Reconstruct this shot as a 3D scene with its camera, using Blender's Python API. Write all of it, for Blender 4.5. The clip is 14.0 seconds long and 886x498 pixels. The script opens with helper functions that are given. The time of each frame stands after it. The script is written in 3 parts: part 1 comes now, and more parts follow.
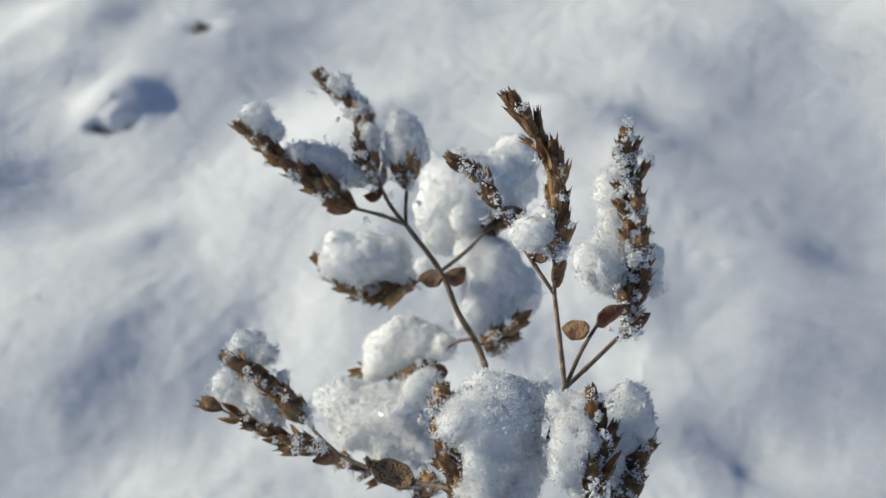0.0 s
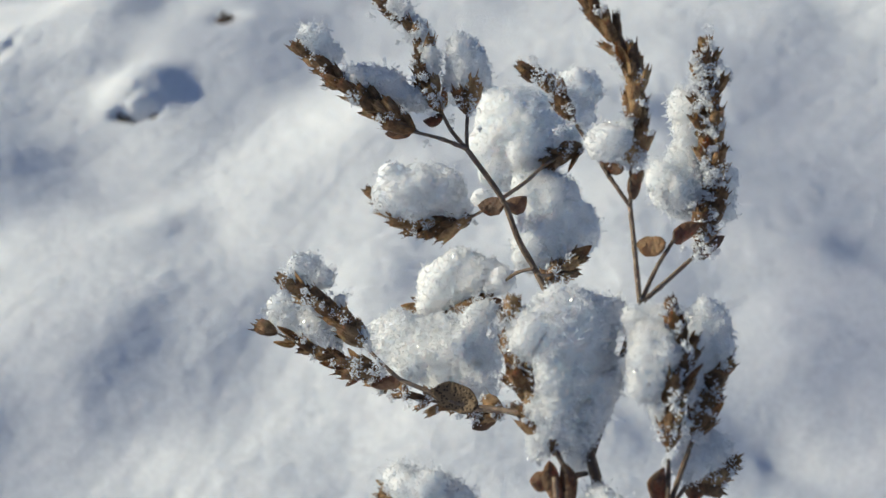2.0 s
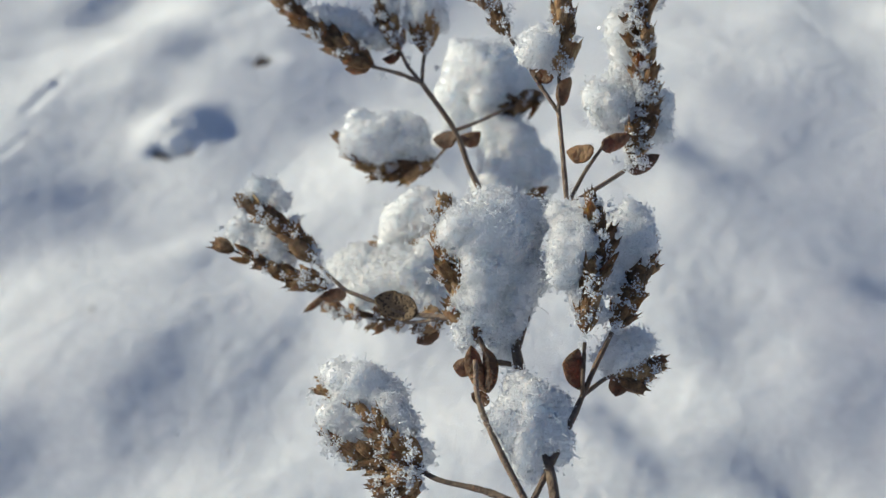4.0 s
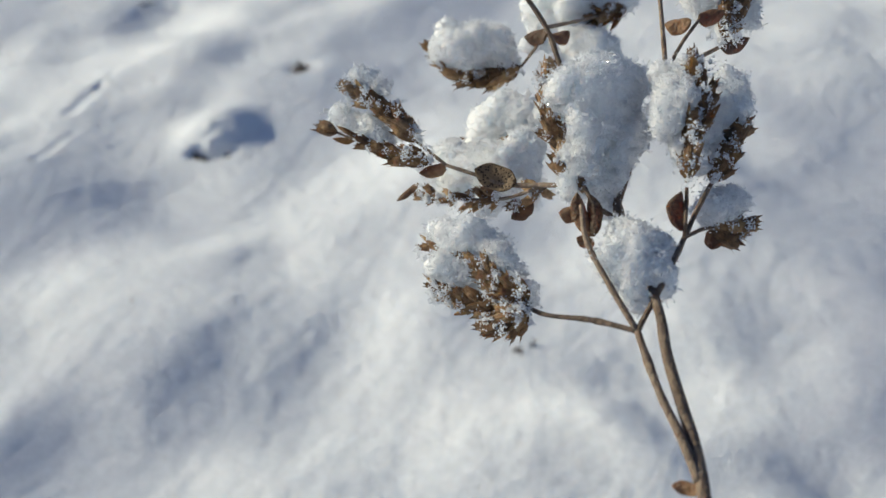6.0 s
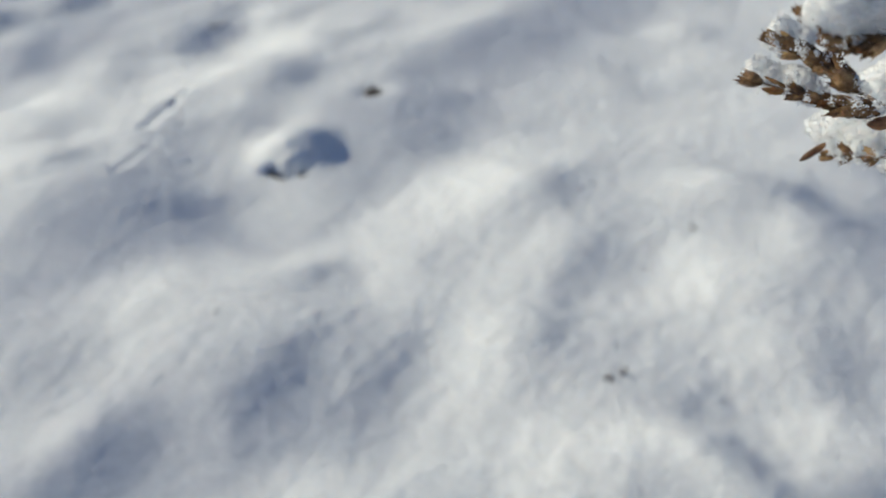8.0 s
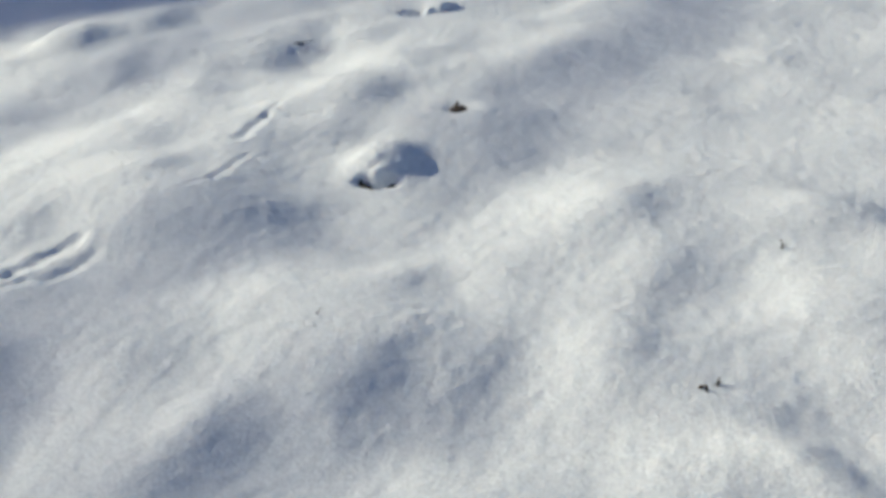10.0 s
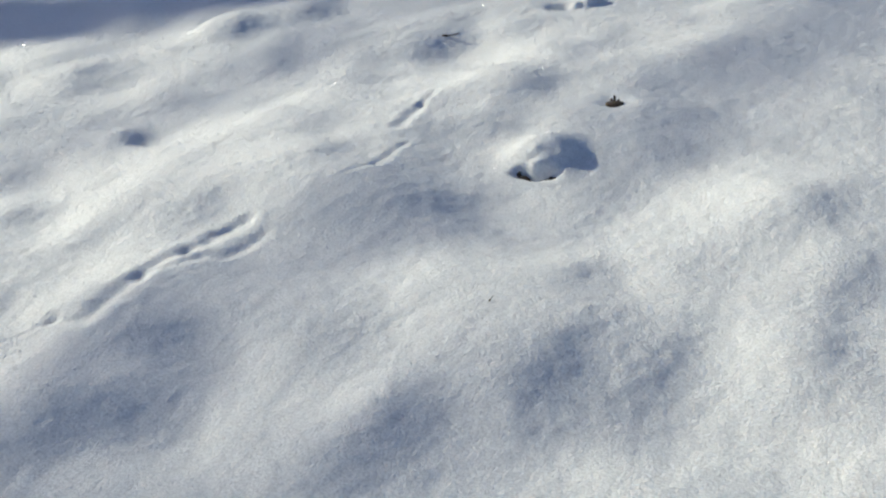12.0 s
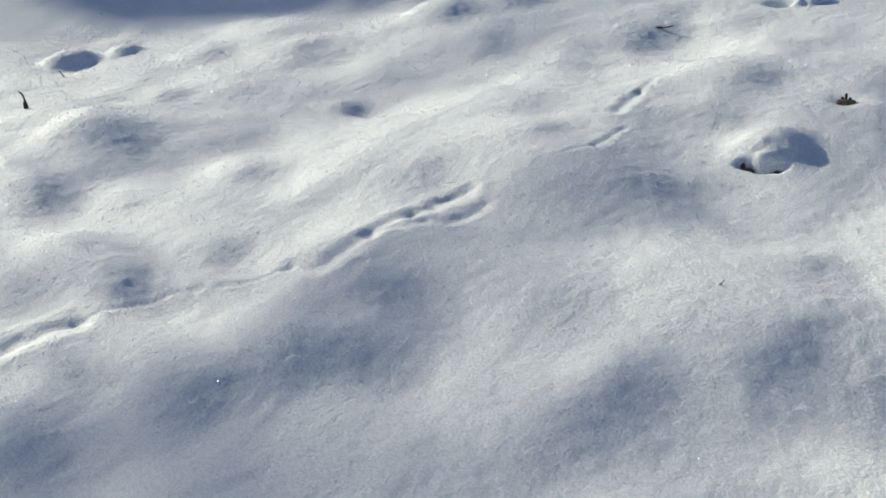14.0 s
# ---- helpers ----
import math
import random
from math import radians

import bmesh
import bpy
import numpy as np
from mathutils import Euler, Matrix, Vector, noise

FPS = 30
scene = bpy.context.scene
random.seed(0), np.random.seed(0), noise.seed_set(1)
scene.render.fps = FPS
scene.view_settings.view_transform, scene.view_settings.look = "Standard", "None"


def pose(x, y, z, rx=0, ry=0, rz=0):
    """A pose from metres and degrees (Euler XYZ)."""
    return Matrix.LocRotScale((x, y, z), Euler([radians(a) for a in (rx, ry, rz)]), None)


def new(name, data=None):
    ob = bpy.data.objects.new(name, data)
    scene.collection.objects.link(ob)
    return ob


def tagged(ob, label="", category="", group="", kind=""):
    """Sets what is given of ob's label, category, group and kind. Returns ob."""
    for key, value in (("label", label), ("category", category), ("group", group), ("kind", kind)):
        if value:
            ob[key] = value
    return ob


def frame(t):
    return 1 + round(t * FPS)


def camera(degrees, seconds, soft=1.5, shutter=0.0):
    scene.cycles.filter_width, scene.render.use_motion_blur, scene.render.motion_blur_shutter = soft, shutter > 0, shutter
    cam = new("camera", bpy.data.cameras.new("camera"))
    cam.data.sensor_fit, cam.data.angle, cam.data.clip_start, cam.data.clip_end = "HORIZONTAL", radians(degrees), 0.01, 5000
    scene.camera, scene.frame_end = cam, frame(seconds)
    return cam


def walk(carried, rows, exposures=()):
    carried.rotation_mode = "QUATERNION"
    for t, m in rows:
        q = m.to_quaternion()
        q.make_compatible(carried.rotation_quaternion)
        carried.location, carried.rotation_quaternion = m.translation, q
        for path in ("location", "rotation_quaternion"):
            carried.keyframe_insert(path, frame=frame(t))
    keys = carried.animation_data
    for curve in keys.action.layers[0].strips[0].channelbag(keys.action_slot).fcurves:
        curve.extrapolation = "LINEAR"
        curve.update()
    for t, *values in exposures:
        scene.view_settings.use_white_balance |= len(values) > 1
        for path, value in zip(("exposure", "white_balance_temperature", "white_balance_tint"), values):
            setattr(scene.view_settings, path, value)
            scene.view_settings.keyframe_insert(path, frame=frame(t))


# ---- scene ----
cam = camera(51.0, 14.0)
METRES, EYE, TILT, LEAN, TURN = 0.4, 0.5615, -39.1, 4.94, 0.0
ROWS = [
    (0.0, 0.0, 0.0, 0.0, 0.0, 0.0, -0.0),
    (0.5, -0.0119, -0.0027, -0.0111, 0.28, -0.0, -0.32),
    (1.0, -0.0145, 0.0083, -0.0216, 0.74, -0.15, -0.56),
    (1.5, -0.0224, 0.0125, -0.0278, 0.87, -0.21, -0.64),
    (2.0, -0.018, 0.0109, -0.0305, 0.97, 0.08, -0.84),
    (2.5, -0.0126, 0.0092, -0.0371, 1.3, 0.55, -0.84),
    (3.0, -0.0028, 0.005, -0.0455, 1.77, 1.06, -1.12),
    (3.2, 0.0072, 0.004, -0.0525, 1.97, 1.8, -1.2),
    (5.5, 0.0238, -0.0168, -0.1254, 5.2, 4.05, -3.04),
    (6.0, -0.0063, -0.0159, -0.1411, 4.73, 4.6, -3.06),
    (6.5, -0.0447, 0.0007, -0.1624, 4.45, 4.91, -3.17),
    (7.0, -0.0756, -0.0003, -0.1768, 5.04, 5.3, -3.99),
    (7.5, -0.1203, -0.0103, -0.184, 5.63, 6.01, -4.83),
    (8.0, -0.1664, -0.0122, -0.1863, 6.07, 6.69, -5.57),
    (10.5, -0.318, -0.1115, -0.2633, 9.9, 7.74, -8.11),
    (11.0, -0.3719, -0.1135, -0.2712, 11.1, 7.49, -8.64),
    (11.5, -0.4224, -0.1401, -0.2844, 12.8, 7.25, -9.51),
    (12.0, -0.4691, -0.1447, -0.3079, 14.87, 6.7, -10.78),
    (12.5, -0.5143, -0.1663, -0.3466, 17.32, 5.83, -11.95),
    (13.0, -0.5468, -0.1772, -0.3769, 19.59, 5.17, -13.44),
    (13.5, -0.5779, -0.2035, -0.4096, 21.81, 4.75, -14.99),
    (14.0, -0.6352, -0.2419, -0.4465, 24.1, 4.52, -16.64),
]
walk(cam, [(t, pose(0, 0, EYE, TILT, LEAN, TURN) @ pose(METRES * x, METRES * y, METRES * z, 90 + pitch, roll, yaw)) for t, x, y, z, yaw, pitch, roll in ROWS], [(0, -0.2, 5700, 17), (7.0, -0.2, 5730, 17), (8.0, -0.3, 5730, 17), (10.5, -0.22, 5760, 16), (14, -0.23, 5740, 16)])
# The focus lies on the plant at first, and further out as the camera swings away.
focus = new("focus_mark")
focus.location = (-2.15, -1.199, -0.924)
cam.data.dof.use_dof = True
cam.data.dof.focus_object = focus
cam.data.dof.aperture_fstop = 29.0

# ---- light ----
SUN_AZ, SUN_EL = radians(-75.0), radians(24.0)   # from the north, clockwise; above the horizon
TO_SUN = Vector((math.sin(SUN_AZ) * math.cos(SUN_EL), math.cos(SUN_AZ) * math.cos(SUN_EL), math.sin(SUN_EL)))
world = bpy.data.worlds.new("winter_sky")
scene.world = world
world.use_nodes = True
sky = world.node_tree.nodes.new("ShaderNodeTexSky")
sky.sky_type, sky.sun_disc = "NISHITA", False
sky.sun_elevation, sky.sun_rotation = SUN_EL, SUN_AZ
sky.air_density, sky.dust_density, sky.ozone_density = 1.0, 2.0, 3.0
world.node_tree.nodes["Background"].inputs["Strength"].default_value = 0.085
world.node_tree.links.new(sky.outputs["Color"], world.node_tree.nodes["Background"].inputs["Color"])
sun = new("sun", bpy.data.lights.new("sun", "SUN"))
sun.data.energy, sun.data.angle, sun.data.color = 5.0, radians(1.0), (1.0, 0.94, 0.62)
sun.rotation_euler = TO_SUN.to_track_quat("Z", "Y").to_euler()
scene.view_settings.exposure = 0.0

# ---- materials ----
MM = 0.001


def material(name, colour, rough, spec=0.5):
    m = bpy.data.materials.new(name)
    m.use_nodes = True
    p = m.node_tree.nodes["Principled BSDF"]
    p.inputs["Base Color"].default_value = (*colour, 1)
    p.inputs["Roughness"].default_value = rough
    p.inputs["Specular IOR Level"].default_value = spec
    return m, m.node_tree, p


def noise_node(nt, scale, detail=4.0, rough=0.6):
    tc = nt.nodes.new("ShaderNodeTexCoord")
    n = nt.nodes.new("ShaderNodeTexNoise")
    n.inputs["Scale"].default_value, n.inputs["Detail"].default_value, n.inputs["Roughness"].default_value = scale, detail, rough
    nt.links.new(tc.outputs["Object"], n.inputs["Vector"])
    return n


def ramp_node(nt, source, stops):
    r = nt.nodes.new("ShaderNodeValToRGB")
    while len(r.color_ramp.elements) < len(stops):
        r.color_ramp.elements.new(0.5)
    for e, (at, c) in zip(r.color_ramp.elements, stops):
        e.position, e.color = at, (*c, 1)
    nt.links.new(source, r.inputs["Fac"])
    return r


def bump_node(nt, height, strength, distance, before=None):
    b = nt.nodes.new("ShaderNodeBump")
    b.inputs["Strength"].default_value, b.inputs["Distance"].default_value = strength, distance
    nt.links.new(height, b.inputs["Height"])
    if before:
        nt.links.new(before.outputs["Normal"], b.inputs["Normal"])
    return b


def snow_ground_material():
    m, nt, p = material("snow_cover", (0.86, 0.87, 0.89), 0.65, 0.3)
    patches = noise_node(nt, 3.0, 3.0)
    tone = ramp_node(nt, patches.outputs["Fac"], [(0.3, (0.86, 0.87, 0.885)), (0.7, (0.92, 0.92, 0.92))])
    speck = ramp_node(nt, noise_node(nt, 330.0, 4.0, 0.75).outputs["Fac"], [(0.38, (0.8, 0.8, 0.81)), (0.58, (1.0, 1.0, 1.0))])
    mul = nt.nodes.new("ShaderNodeMix")
    mul.data_type, mul.blend_type = "RGBA", "MULTIPLY"
    mul.inputs["Factor"].default_value = 1.0
    nt.links.new(tone.outputs["Color"], mul.inputs["A"])
    nt.links.new(speck.outputs["Color"], mul.inputs["B"])
    nt.links.new(mul.outputs["Result"], p.inputs["Base Color"])
    p.inputs["Subsurface Weight"].default_value = 0.5
    p.inputs["Subsurface Radius"].default_value = (0.9, 1.0, 1.1)
    p.inputs["Subsurface Scale"].default_value = 0.009
    crust = bump_node(nt, noise_node(nt, 200.0, 3.0).outputs["Fac"], 1.0, 0.0017)
    grain = bump_node(nt, noise_node(nt, 600.0, 4.0, 0.8).outputs["Fac"], 1.0, 0.0007, crust)
    nt.links.new(grain.outputs["Normal"], p.inputs["Normal"])
    return m


def snow_clump_material(name, rough, spec):
    m, nt, p = material(name, (0.85, 0.855, 0.87), rough, spec)
    p.inputs["Subsurface Weight"].default_value = 1.0
    p.inputs["Subsurface Radius"].default_value = (0.9, 1.0, 1.1)
    p.inputs["Subsurface Scale"].default_value = 0.008
    if rough > 0.4:
        grain = bump_node(nt, noise_node(nt, 2200.0, 3.0, 0.7).outputs["Fac"], 0.7, 0.0004)
        nt.links.new(grain.outputs["Normal"], p.inputs["Normal"])
    return m


def grain_material(name, rough, spec, clearness=0.35):
    """Single ice grains let part of the light through."""
    m, nt, p = material(name, (0.88, 0.885, 0.895), rough, spec)
    clear = nt.nodes.new("ShaderNodeBsdfTranslucent")
    clear.inputs["Color"].default_value = (0.88, 0.885, 0.895, 1)
    both = nt.nodes.new("ShaderNodeMixShader")
    both.inputs["Fac"].default_value = clearness
    nt.links.new(p.outputs["BSDF"], both.inputs[1])
    nt.links.new(clear.outputs["BSDF"], both.inputs[2])
    nt.links.new(both.outputs["Shader"], nt.nodes["Material Output"].inputs["Surface"])
    return m


def husk_material(name, dark, mid, light, blotches=420.0, fibres=1500.0, relief=0.0006):
    m, nt, p = material(name, mid, 0.6, 0.35)
    info = nt.nodes.new("ShaderNodeObjectInfo")
    blotch = noise_node(nt, blotches, 5.0, 0.65)
    add = nt.nodes.new("ShaderNodeMath")
    add.operation = "MULTIPLY_ADD"
    nt.links.new(info.outputs["Random"], add.inputs[0])
    add.inputs[1].default_value = 0.36
    nt.links.new(blotch.outputs["Fac"], add.inputs[2])
    nt.links.new(ramp_node(nt, add.outputs[0], [(0.38, dark), (0.66, mid), (0.95, light)]).outputs["Color"], p.inputs["Base Color"])
    veins = noise_node(nt, fibres, 3.0)
    if fibres < 100:   # long fibres from foot to tip
        along = nt.nodes.new("ShaderNodeMapping")
        along.inputs["Scale"].default_value = (1.0, 1.0, 0.12)
        nt.links.new(veins.inputs["Vector"].links[0].from_socket, along.inputs["Vector"])
        nt.links.new(along.outputs["Vector"], veins.inputs["Vector"])
    nt.links.new(bump_node(nt, veins.outputs["Fac"], 1.0, relief).outputs["Normal"], p.inputs["Normal"])
    p.inputs["Subsurface Weight"].default_value = 0.3
    p.inputs["Subsurface Radius"].default_value = (1.0, 0.5, 0.2)
    p.inputs["Subsurface Scale"].default_value = 0.0008
    return m


def speckled_material():
    m, nt, p = material("speckled_leaf", (0.2, 0.13, 0.07), 0.65, 0.3)
    tc = nt.nodes.new("ShaderNodeTexCoord")
    v = nt.nodes.new("ShaderNodeTexVoronoi")
    v.inputs["Scale"].default_value = 2200.0
    nt.links.new(tc.outputs["Object"], v.inputs["Vector"])
    nt.links.new(ramp_node(nt, v.outputs["Distance"], [(0.28, (0.035, 0.022, 0.014)), (0.42, (0.2, 0.135, 0.075))]).outputs["Color"], p.inputs["Base Color"])
    nt.links.new(bump_node(nt, v.outputs["Distance"], 0.6, 0.0003).outputs["Normal"], p.inputs["Normal"])
    return m


SNOW = snow_ground_material()
LOOSE = snow_clump_material("loose_snow", 0.6, 0.3)
GRAIN = grain_material("snow_grain", 0.5, 0.5)
ICE = grain_material("ice_crystal", 0.14, 1.0)
GLINT = grain_material("surface_glint", 0.25, 1.0, 0.1)
HUSK = husk_material("dry_husk", (0.06, 0.034, 0.017), (0.26, 0.14, 0.06), (0.62, 0.4, 0.2), 4.5, 26.0, 0.001)
BARK = husk_material("dry_bark", (0.06, 0.04, 0.028), (0.16, 0.11, 0.075), (0.28, 0.21, 0.15))
LEAF = husk_material("dry_leaf", (0.045, 0.026, 0.015), (0.14, 0.078, 0.04), (0.32, 0.2, 0.1))
SPECKLED = speckled_material()
LITTER = husk_material("dark_litter", (0.02, 0.015, 0.012), (0.06, 0.04, 0.028), (0.14, 0.1, 0.07))


# ---- helpers ----
def noise3(p, seed=0):
    """Smooth value noise, -1 to 1, at an array of places."""
    p = np.asarray(p, float)
    i = np.floor(p).astype(np.int64)
    f = p - i
    f = f * f * (3 - 2 * f)
    total = np.zeros(p.shape[:-1])
    for dx in (0, 1):
        for dy in (0, 1):
            for dz in (0, 1):
                h = ((i[..., 0] + dx) * 374761393 + (i[..., 1] + dy) * 668265263 + (i[..., 2] + dz) * 1274126177 + seed * 974711) & 0xFFFFFFFF
                h = ((h ^ (h >> 13)) * 1274126177) & 0xFFFFFFFF
                h = (h ^ (h >> 16)) & 0xFFFF
                w = (f[..., 0] if dx else 1 - f[..., 0]) * (f[..., 1] if dy else 1 - f[..., 1]) * (f[..., 2] if dz else 1 - f[..., 2])
                total += w * (h / 32767.5 - 1)
    return total


def noise2(x, y, wave, seed=0):
    return noise3(np.stack([x / wave, y / wave, np.full_like(x, seed * 7.31)], -1), seed)


def mesh_from(name, verts, faces, smooth=True):
    """A mesh from an array of places and an array of faces that all have as many corners."""
    me = bpy.data.meshes.new(name)
    verts, faces = np.asarray(verts, np.float32), np.asarray(faces, np.int32)
    n, k = faces.shape
    me.vertices.add(len(verts))
    me.vertices.foreach_set("co", verts.ravel())
    me.loops.add(n * k)
    me.loops.foreach_set("vertex_index", faces.ravel())
    me.polygons.add(n)
    me.polygons.foreach_set("loop_start", np.arange(0, n * k, k, dtype=np.int32))
    me.polygons.foreach_set("use_smooth", np.full(n, smooth))
    me.update(calc_edges=True)
    return me


def part(name, me, mat, parent, label=""):
    ob = new(name, me)
    if mat and not me.materials:
        me.materials.append(mat)
    if parent:
        ob.parent = parent
        ob.matrix_parent_inverse = Matrix.Translation(-parent.location) if parent.parent is None else Matrix()
    return tagged(ob, label)


def surface(field, origin, h):
    """Quads round the places where the field is below nought."""
    inside = field < 0
    cells = tuple(n - 1 for n in field.shape)
    total, count = np.zeros((*cells, 3)), np.zeros(cells)
    grid = np.stack(np.meshgrid(*[np.arange(n) for n in cells], indexing="ij"), -1).astype(float)
    for ax in range(3):
        a, b = [np.take(field, r, ax) for r in (range(cells[ax]), range(1, cells[ax] + 1))]
        cut = (a < 0) != (b < 0)
        where = np.where(cut, a / np.where(cut, a - b, 1), 0)
        u, v = (ax + 1) % 3, (ax + 2) % 3
        for du in (0, 1):
            for dv in (0, 1):
                s = [slice(None)] * 3
                s[u], s[v] = slice(du, cells[u] + du), slice(dv, cells[v] + dv)
                c = cut[tuple(s)]
                pos = grid.copy()
                pos[..., ax] += where[tuple(s)]
                pos[..., u] += du
                pos[..., v] += dv
                total += pos * c[..., None]
                count += c
    on = count > 0
    ids = np.full(cells, -1)
    ids[on] = np.arange(on.sum())
    verts = total[on] / count[on][:, None] * h + origin
    quads = []
    for ax in range(3):
        order = (ax, (ax + 1) % 3, (ax + 2) % 3)
        ins, idm = np.transpose(inside, order), np.transpose(ids, order)
        a, b = ins[:-1, 1:-1, 1:-1], ins[1:, 1:-1, 1:-1]
        q = np.stack([idm[:, :-1, :-1], idm[:, 1:, :-1], idm[:, 1:, 1:], idm[:, :-1, 1:]], -1)
        quads += [q[a & ~b], q[~a & b][:, ::-1]]
    return verts, np.concatenate(quads)


def crystals(rng, places, sizes, stretch=2.2):
    """Small eight-sided ice grains, each turned its own way."""
    n = len(places)
    q = rng.normal(size=(n, 4))
    q /= np.linalg.norm(q, axis=1)[:, None]
    w, x, y, z = q.T
    r = np.stack([1 - 2 * (y * y + z * z), 2 * (x * y - z * w), 2 * (x * z + y * w), 2 * (x * y + z * w), 1 - 2 * (x * x + z * z), 2 * (y * z - x * w),
                  2 * (x * z - y * w), 2 * (y * z + x * w), 1 - 2 * (x * x + y * y)], -1).reshape(n, 3, 3)
    base = np.array([(1, 0, 0), (-1, 0, 0), (0, 1, 0), (0, -1, 0), (0, 0, 1), (0, 0, -1)], float)
    shape = np.stack([rng.uniform(1, stretch, n), rng.uniform(0.7, 1, n), rng.uniform(0.35, 0.8, n)], -1)
    v = base[None] * shape[:, None] * np.asarray(sizes)[:, None, None] * 0.5
    v = np.einsum("nij,nkj->nki", r, v) + places[:, None]
    tri = np.array([(0, 2, 4), (2, 1, 4), (1, 3, 4), (3, 0, 4), (2, 0, 5), (1, 2, 5), (3, 1, 5), (0, 3, 5)])
    return v.reshape(-1, 3), (np.arange(n)[:, None, None] * 6 + tri).reshape(-1, 3)


def smooth_line(points, steps):
    """A rounded line through the points."""
    p = [Vector(q) for q in points]
    p = [2 * p[0] - p[1], *p, 2 * p[-1] - p[-2]]
    line = []
    for a, b, c, d in zip(p, p[1:], p[2:], p[3:]):
        for i in range(steps):
            s = i / steps
            line.append(0.5 * (2 * b + (c - a) * s + (2 * a - 5 * b + 4 * c - d) * s * s + (3 * b - a - 3 * c + d) * s ** 3))
    return line + [p[-2]]


def tube(line, radius, sides=8):
    """Rings along a line, closed at both ends; radius is a function of the share of the length."""
    verts, faces = [], []
    ref = Vector((0.3, 0.8, 0.5)).normalized()
    for i, c in enumerate(line):
        along = (line[min(i + 1, len(line) - 1)] - line[max(i - 1, 0)]).normalized()
        u = along.cross(ref).normalized()
        v = along.cross(u)
        r = radius(i / (len(line) - 1))
        verts += [c + (u * math.cos(2 * math.pi * k / sides) + v * math.sin(2 * math.pi * k / sides)) * r for k in range(sides)]
    for i in range(len(line) - 1):
        for k in range(sides):
            a, b = i * sides + k, i * sides + (k + 1) % sides
            faces.append((a, b, b + sides, a + sides))
    n = len(verts)
    verts += [line[0], line[-1]]
    for k in range(sides):
        faces.append((n, (k + 1) % sides, k, k))
        faces.append((n + 1, n - sides + k, n - sides + (k + 1) % sides, n - sides + (k + 1) % sides))
    return verts, faces


def poly_mesh(name, verts, faces, smooth=True):
    me = bpy.data.meshes.new(name)
    me.from_pydata([tuple(v) for v in verts], [], [tuple(dict.fromkeys(f)) for f in faces])
    for p in me.polygons:
        p.use_smooth = smooth
    me.update()
    return me


# ---- snow-covered ground ----
SX, SY = TO_SUN.x / math.hypot(TO_SUN.x, TO_SUN.y), TO_SUN.y / math.hypot(TO_SUN.x, TO_SUN.y)

# light and shade put into the relief: gentle slopes that fall away from the sun for dark patches, and slopes that face
# it for bright ones: place, breadth towards the sun, breadth across, steepness
DARK_NEAR = [
    (-0.374, 0.606, 0.038, 0.044, 0.82), (-0.505, 0.530, 0.034, 0.036, 0.55), (-0.540, 0.445, 0.036, 0.036, 0.55), (-0.847, 0.409, 0.034, 0.037, 0.45),
    (-0.819, 0.483, 0.047, 0.030, 0.45), (-0.830, 0.595, 0.046, 0.031, 0.55), (-0.621, 0.640, 0.037, 0.038, 0.35), (-0.625, 0.967, 0.074, 0.050, 0.55),
    (-0.425, 0.953, 0.025, 0.037, 0.35), (-0.471, 0.862, 0.024, 0.024, 0.30), (-0.378, 0.842, 0.023, 0.023, 0.30), (-0.915, 0.336, 0.036, 0.032, 0.40),
    (-1.017, 0.213, 0.046, 0.028, 0.55), (-1.093, 0.330, 0.036, 0.018, 0.45), (-1.163, 0.489, 0.041, 0.024, 0.75), (-1.109, 0.609, 0.028, 0.026, 0.60),
    (-1.092, 0.799, 0.024, 0.029, 0.35), (-0.259, 0.667, 0.020, 0.046, 0.30),
]
DARK_RIGHT = [
    (-0.113, 1.004, 0.026, 0.043, 0.45), (-0.114, 0.695, 0.019, 0.047, 0.35), (-0.094, 0.825, 0.022, 0.047, 0.30), (-0.169, 1.667, 0.068, 0.098, 0.30),
    (0.052, 0.543, 0.026, 0.018, 0.80), (0.090, 0.510, 0.026, 0.018, 0.80), (0.150, 0.513, 0.028, 0.020, 0.85), (0.186, 0.488, 0.028, 0.020, 0.85), (0.185, 0.999, 0.040, 0.030, 0.50), (0.325, 0.717, 0.022, 0.018, 0.90),
    (0.154, 0.694, 0.026, 0.040, 0.35), (0.384, 1.236, 0.052, 0.077, 0.35), (0.270, 0.972, 0.038, 0.055, 0.35), (0.020, 0.610, 0.025, 0.016, 0.35),
]
DARK_FAR = [
    (-0.821, 1.074, 0.031, 0.033, 0.50), (-0.712, 1.101, 0.035, 0.047, 0.30), (-1.272, 0.881, 0.036, 0.036, 0.70), (-1.503, 1.260, 0.063, 0.048, 0.50),
    (-1.617, 1.563, 0.074, 0.073, 0.45), (-1.805, 1.683, 0.065, 0.052, 0.40), (-1.767, 1.939, 0.053, 0.056, 0.50), (-1.286, 1.954, 0.047, 0.055, 0.50),
    (-0.914, 1.775, 0.059, 0.060, 0.55), (-0.524, 1.703, 0.034, 0.070, 0.40), (-0.594, 1.390, 0.039, 0.047, 0.40), (-0.319, 1.315, 0.060, 0.058, 0.40),
    (-1.183, 1.588, 0.037, 0.039, 0.50), (-1.550, 0.681, 0.056, 0.032, 0.80), (-1.607, 0.906, 0.076, 0.050, 0.75), (-1.770, 1.178, 0.037, 0.030, 0.40),
    (-1.914, 1.506, 0.043, 0.050, 0.50), (-1.391, 1.569, 0.052, 0.050, 0.35), (-1.325, 1.232, 0.024, 0.020, 1.10), (-2.700, 1.700, 0.250, 0.350, 0.50),
]
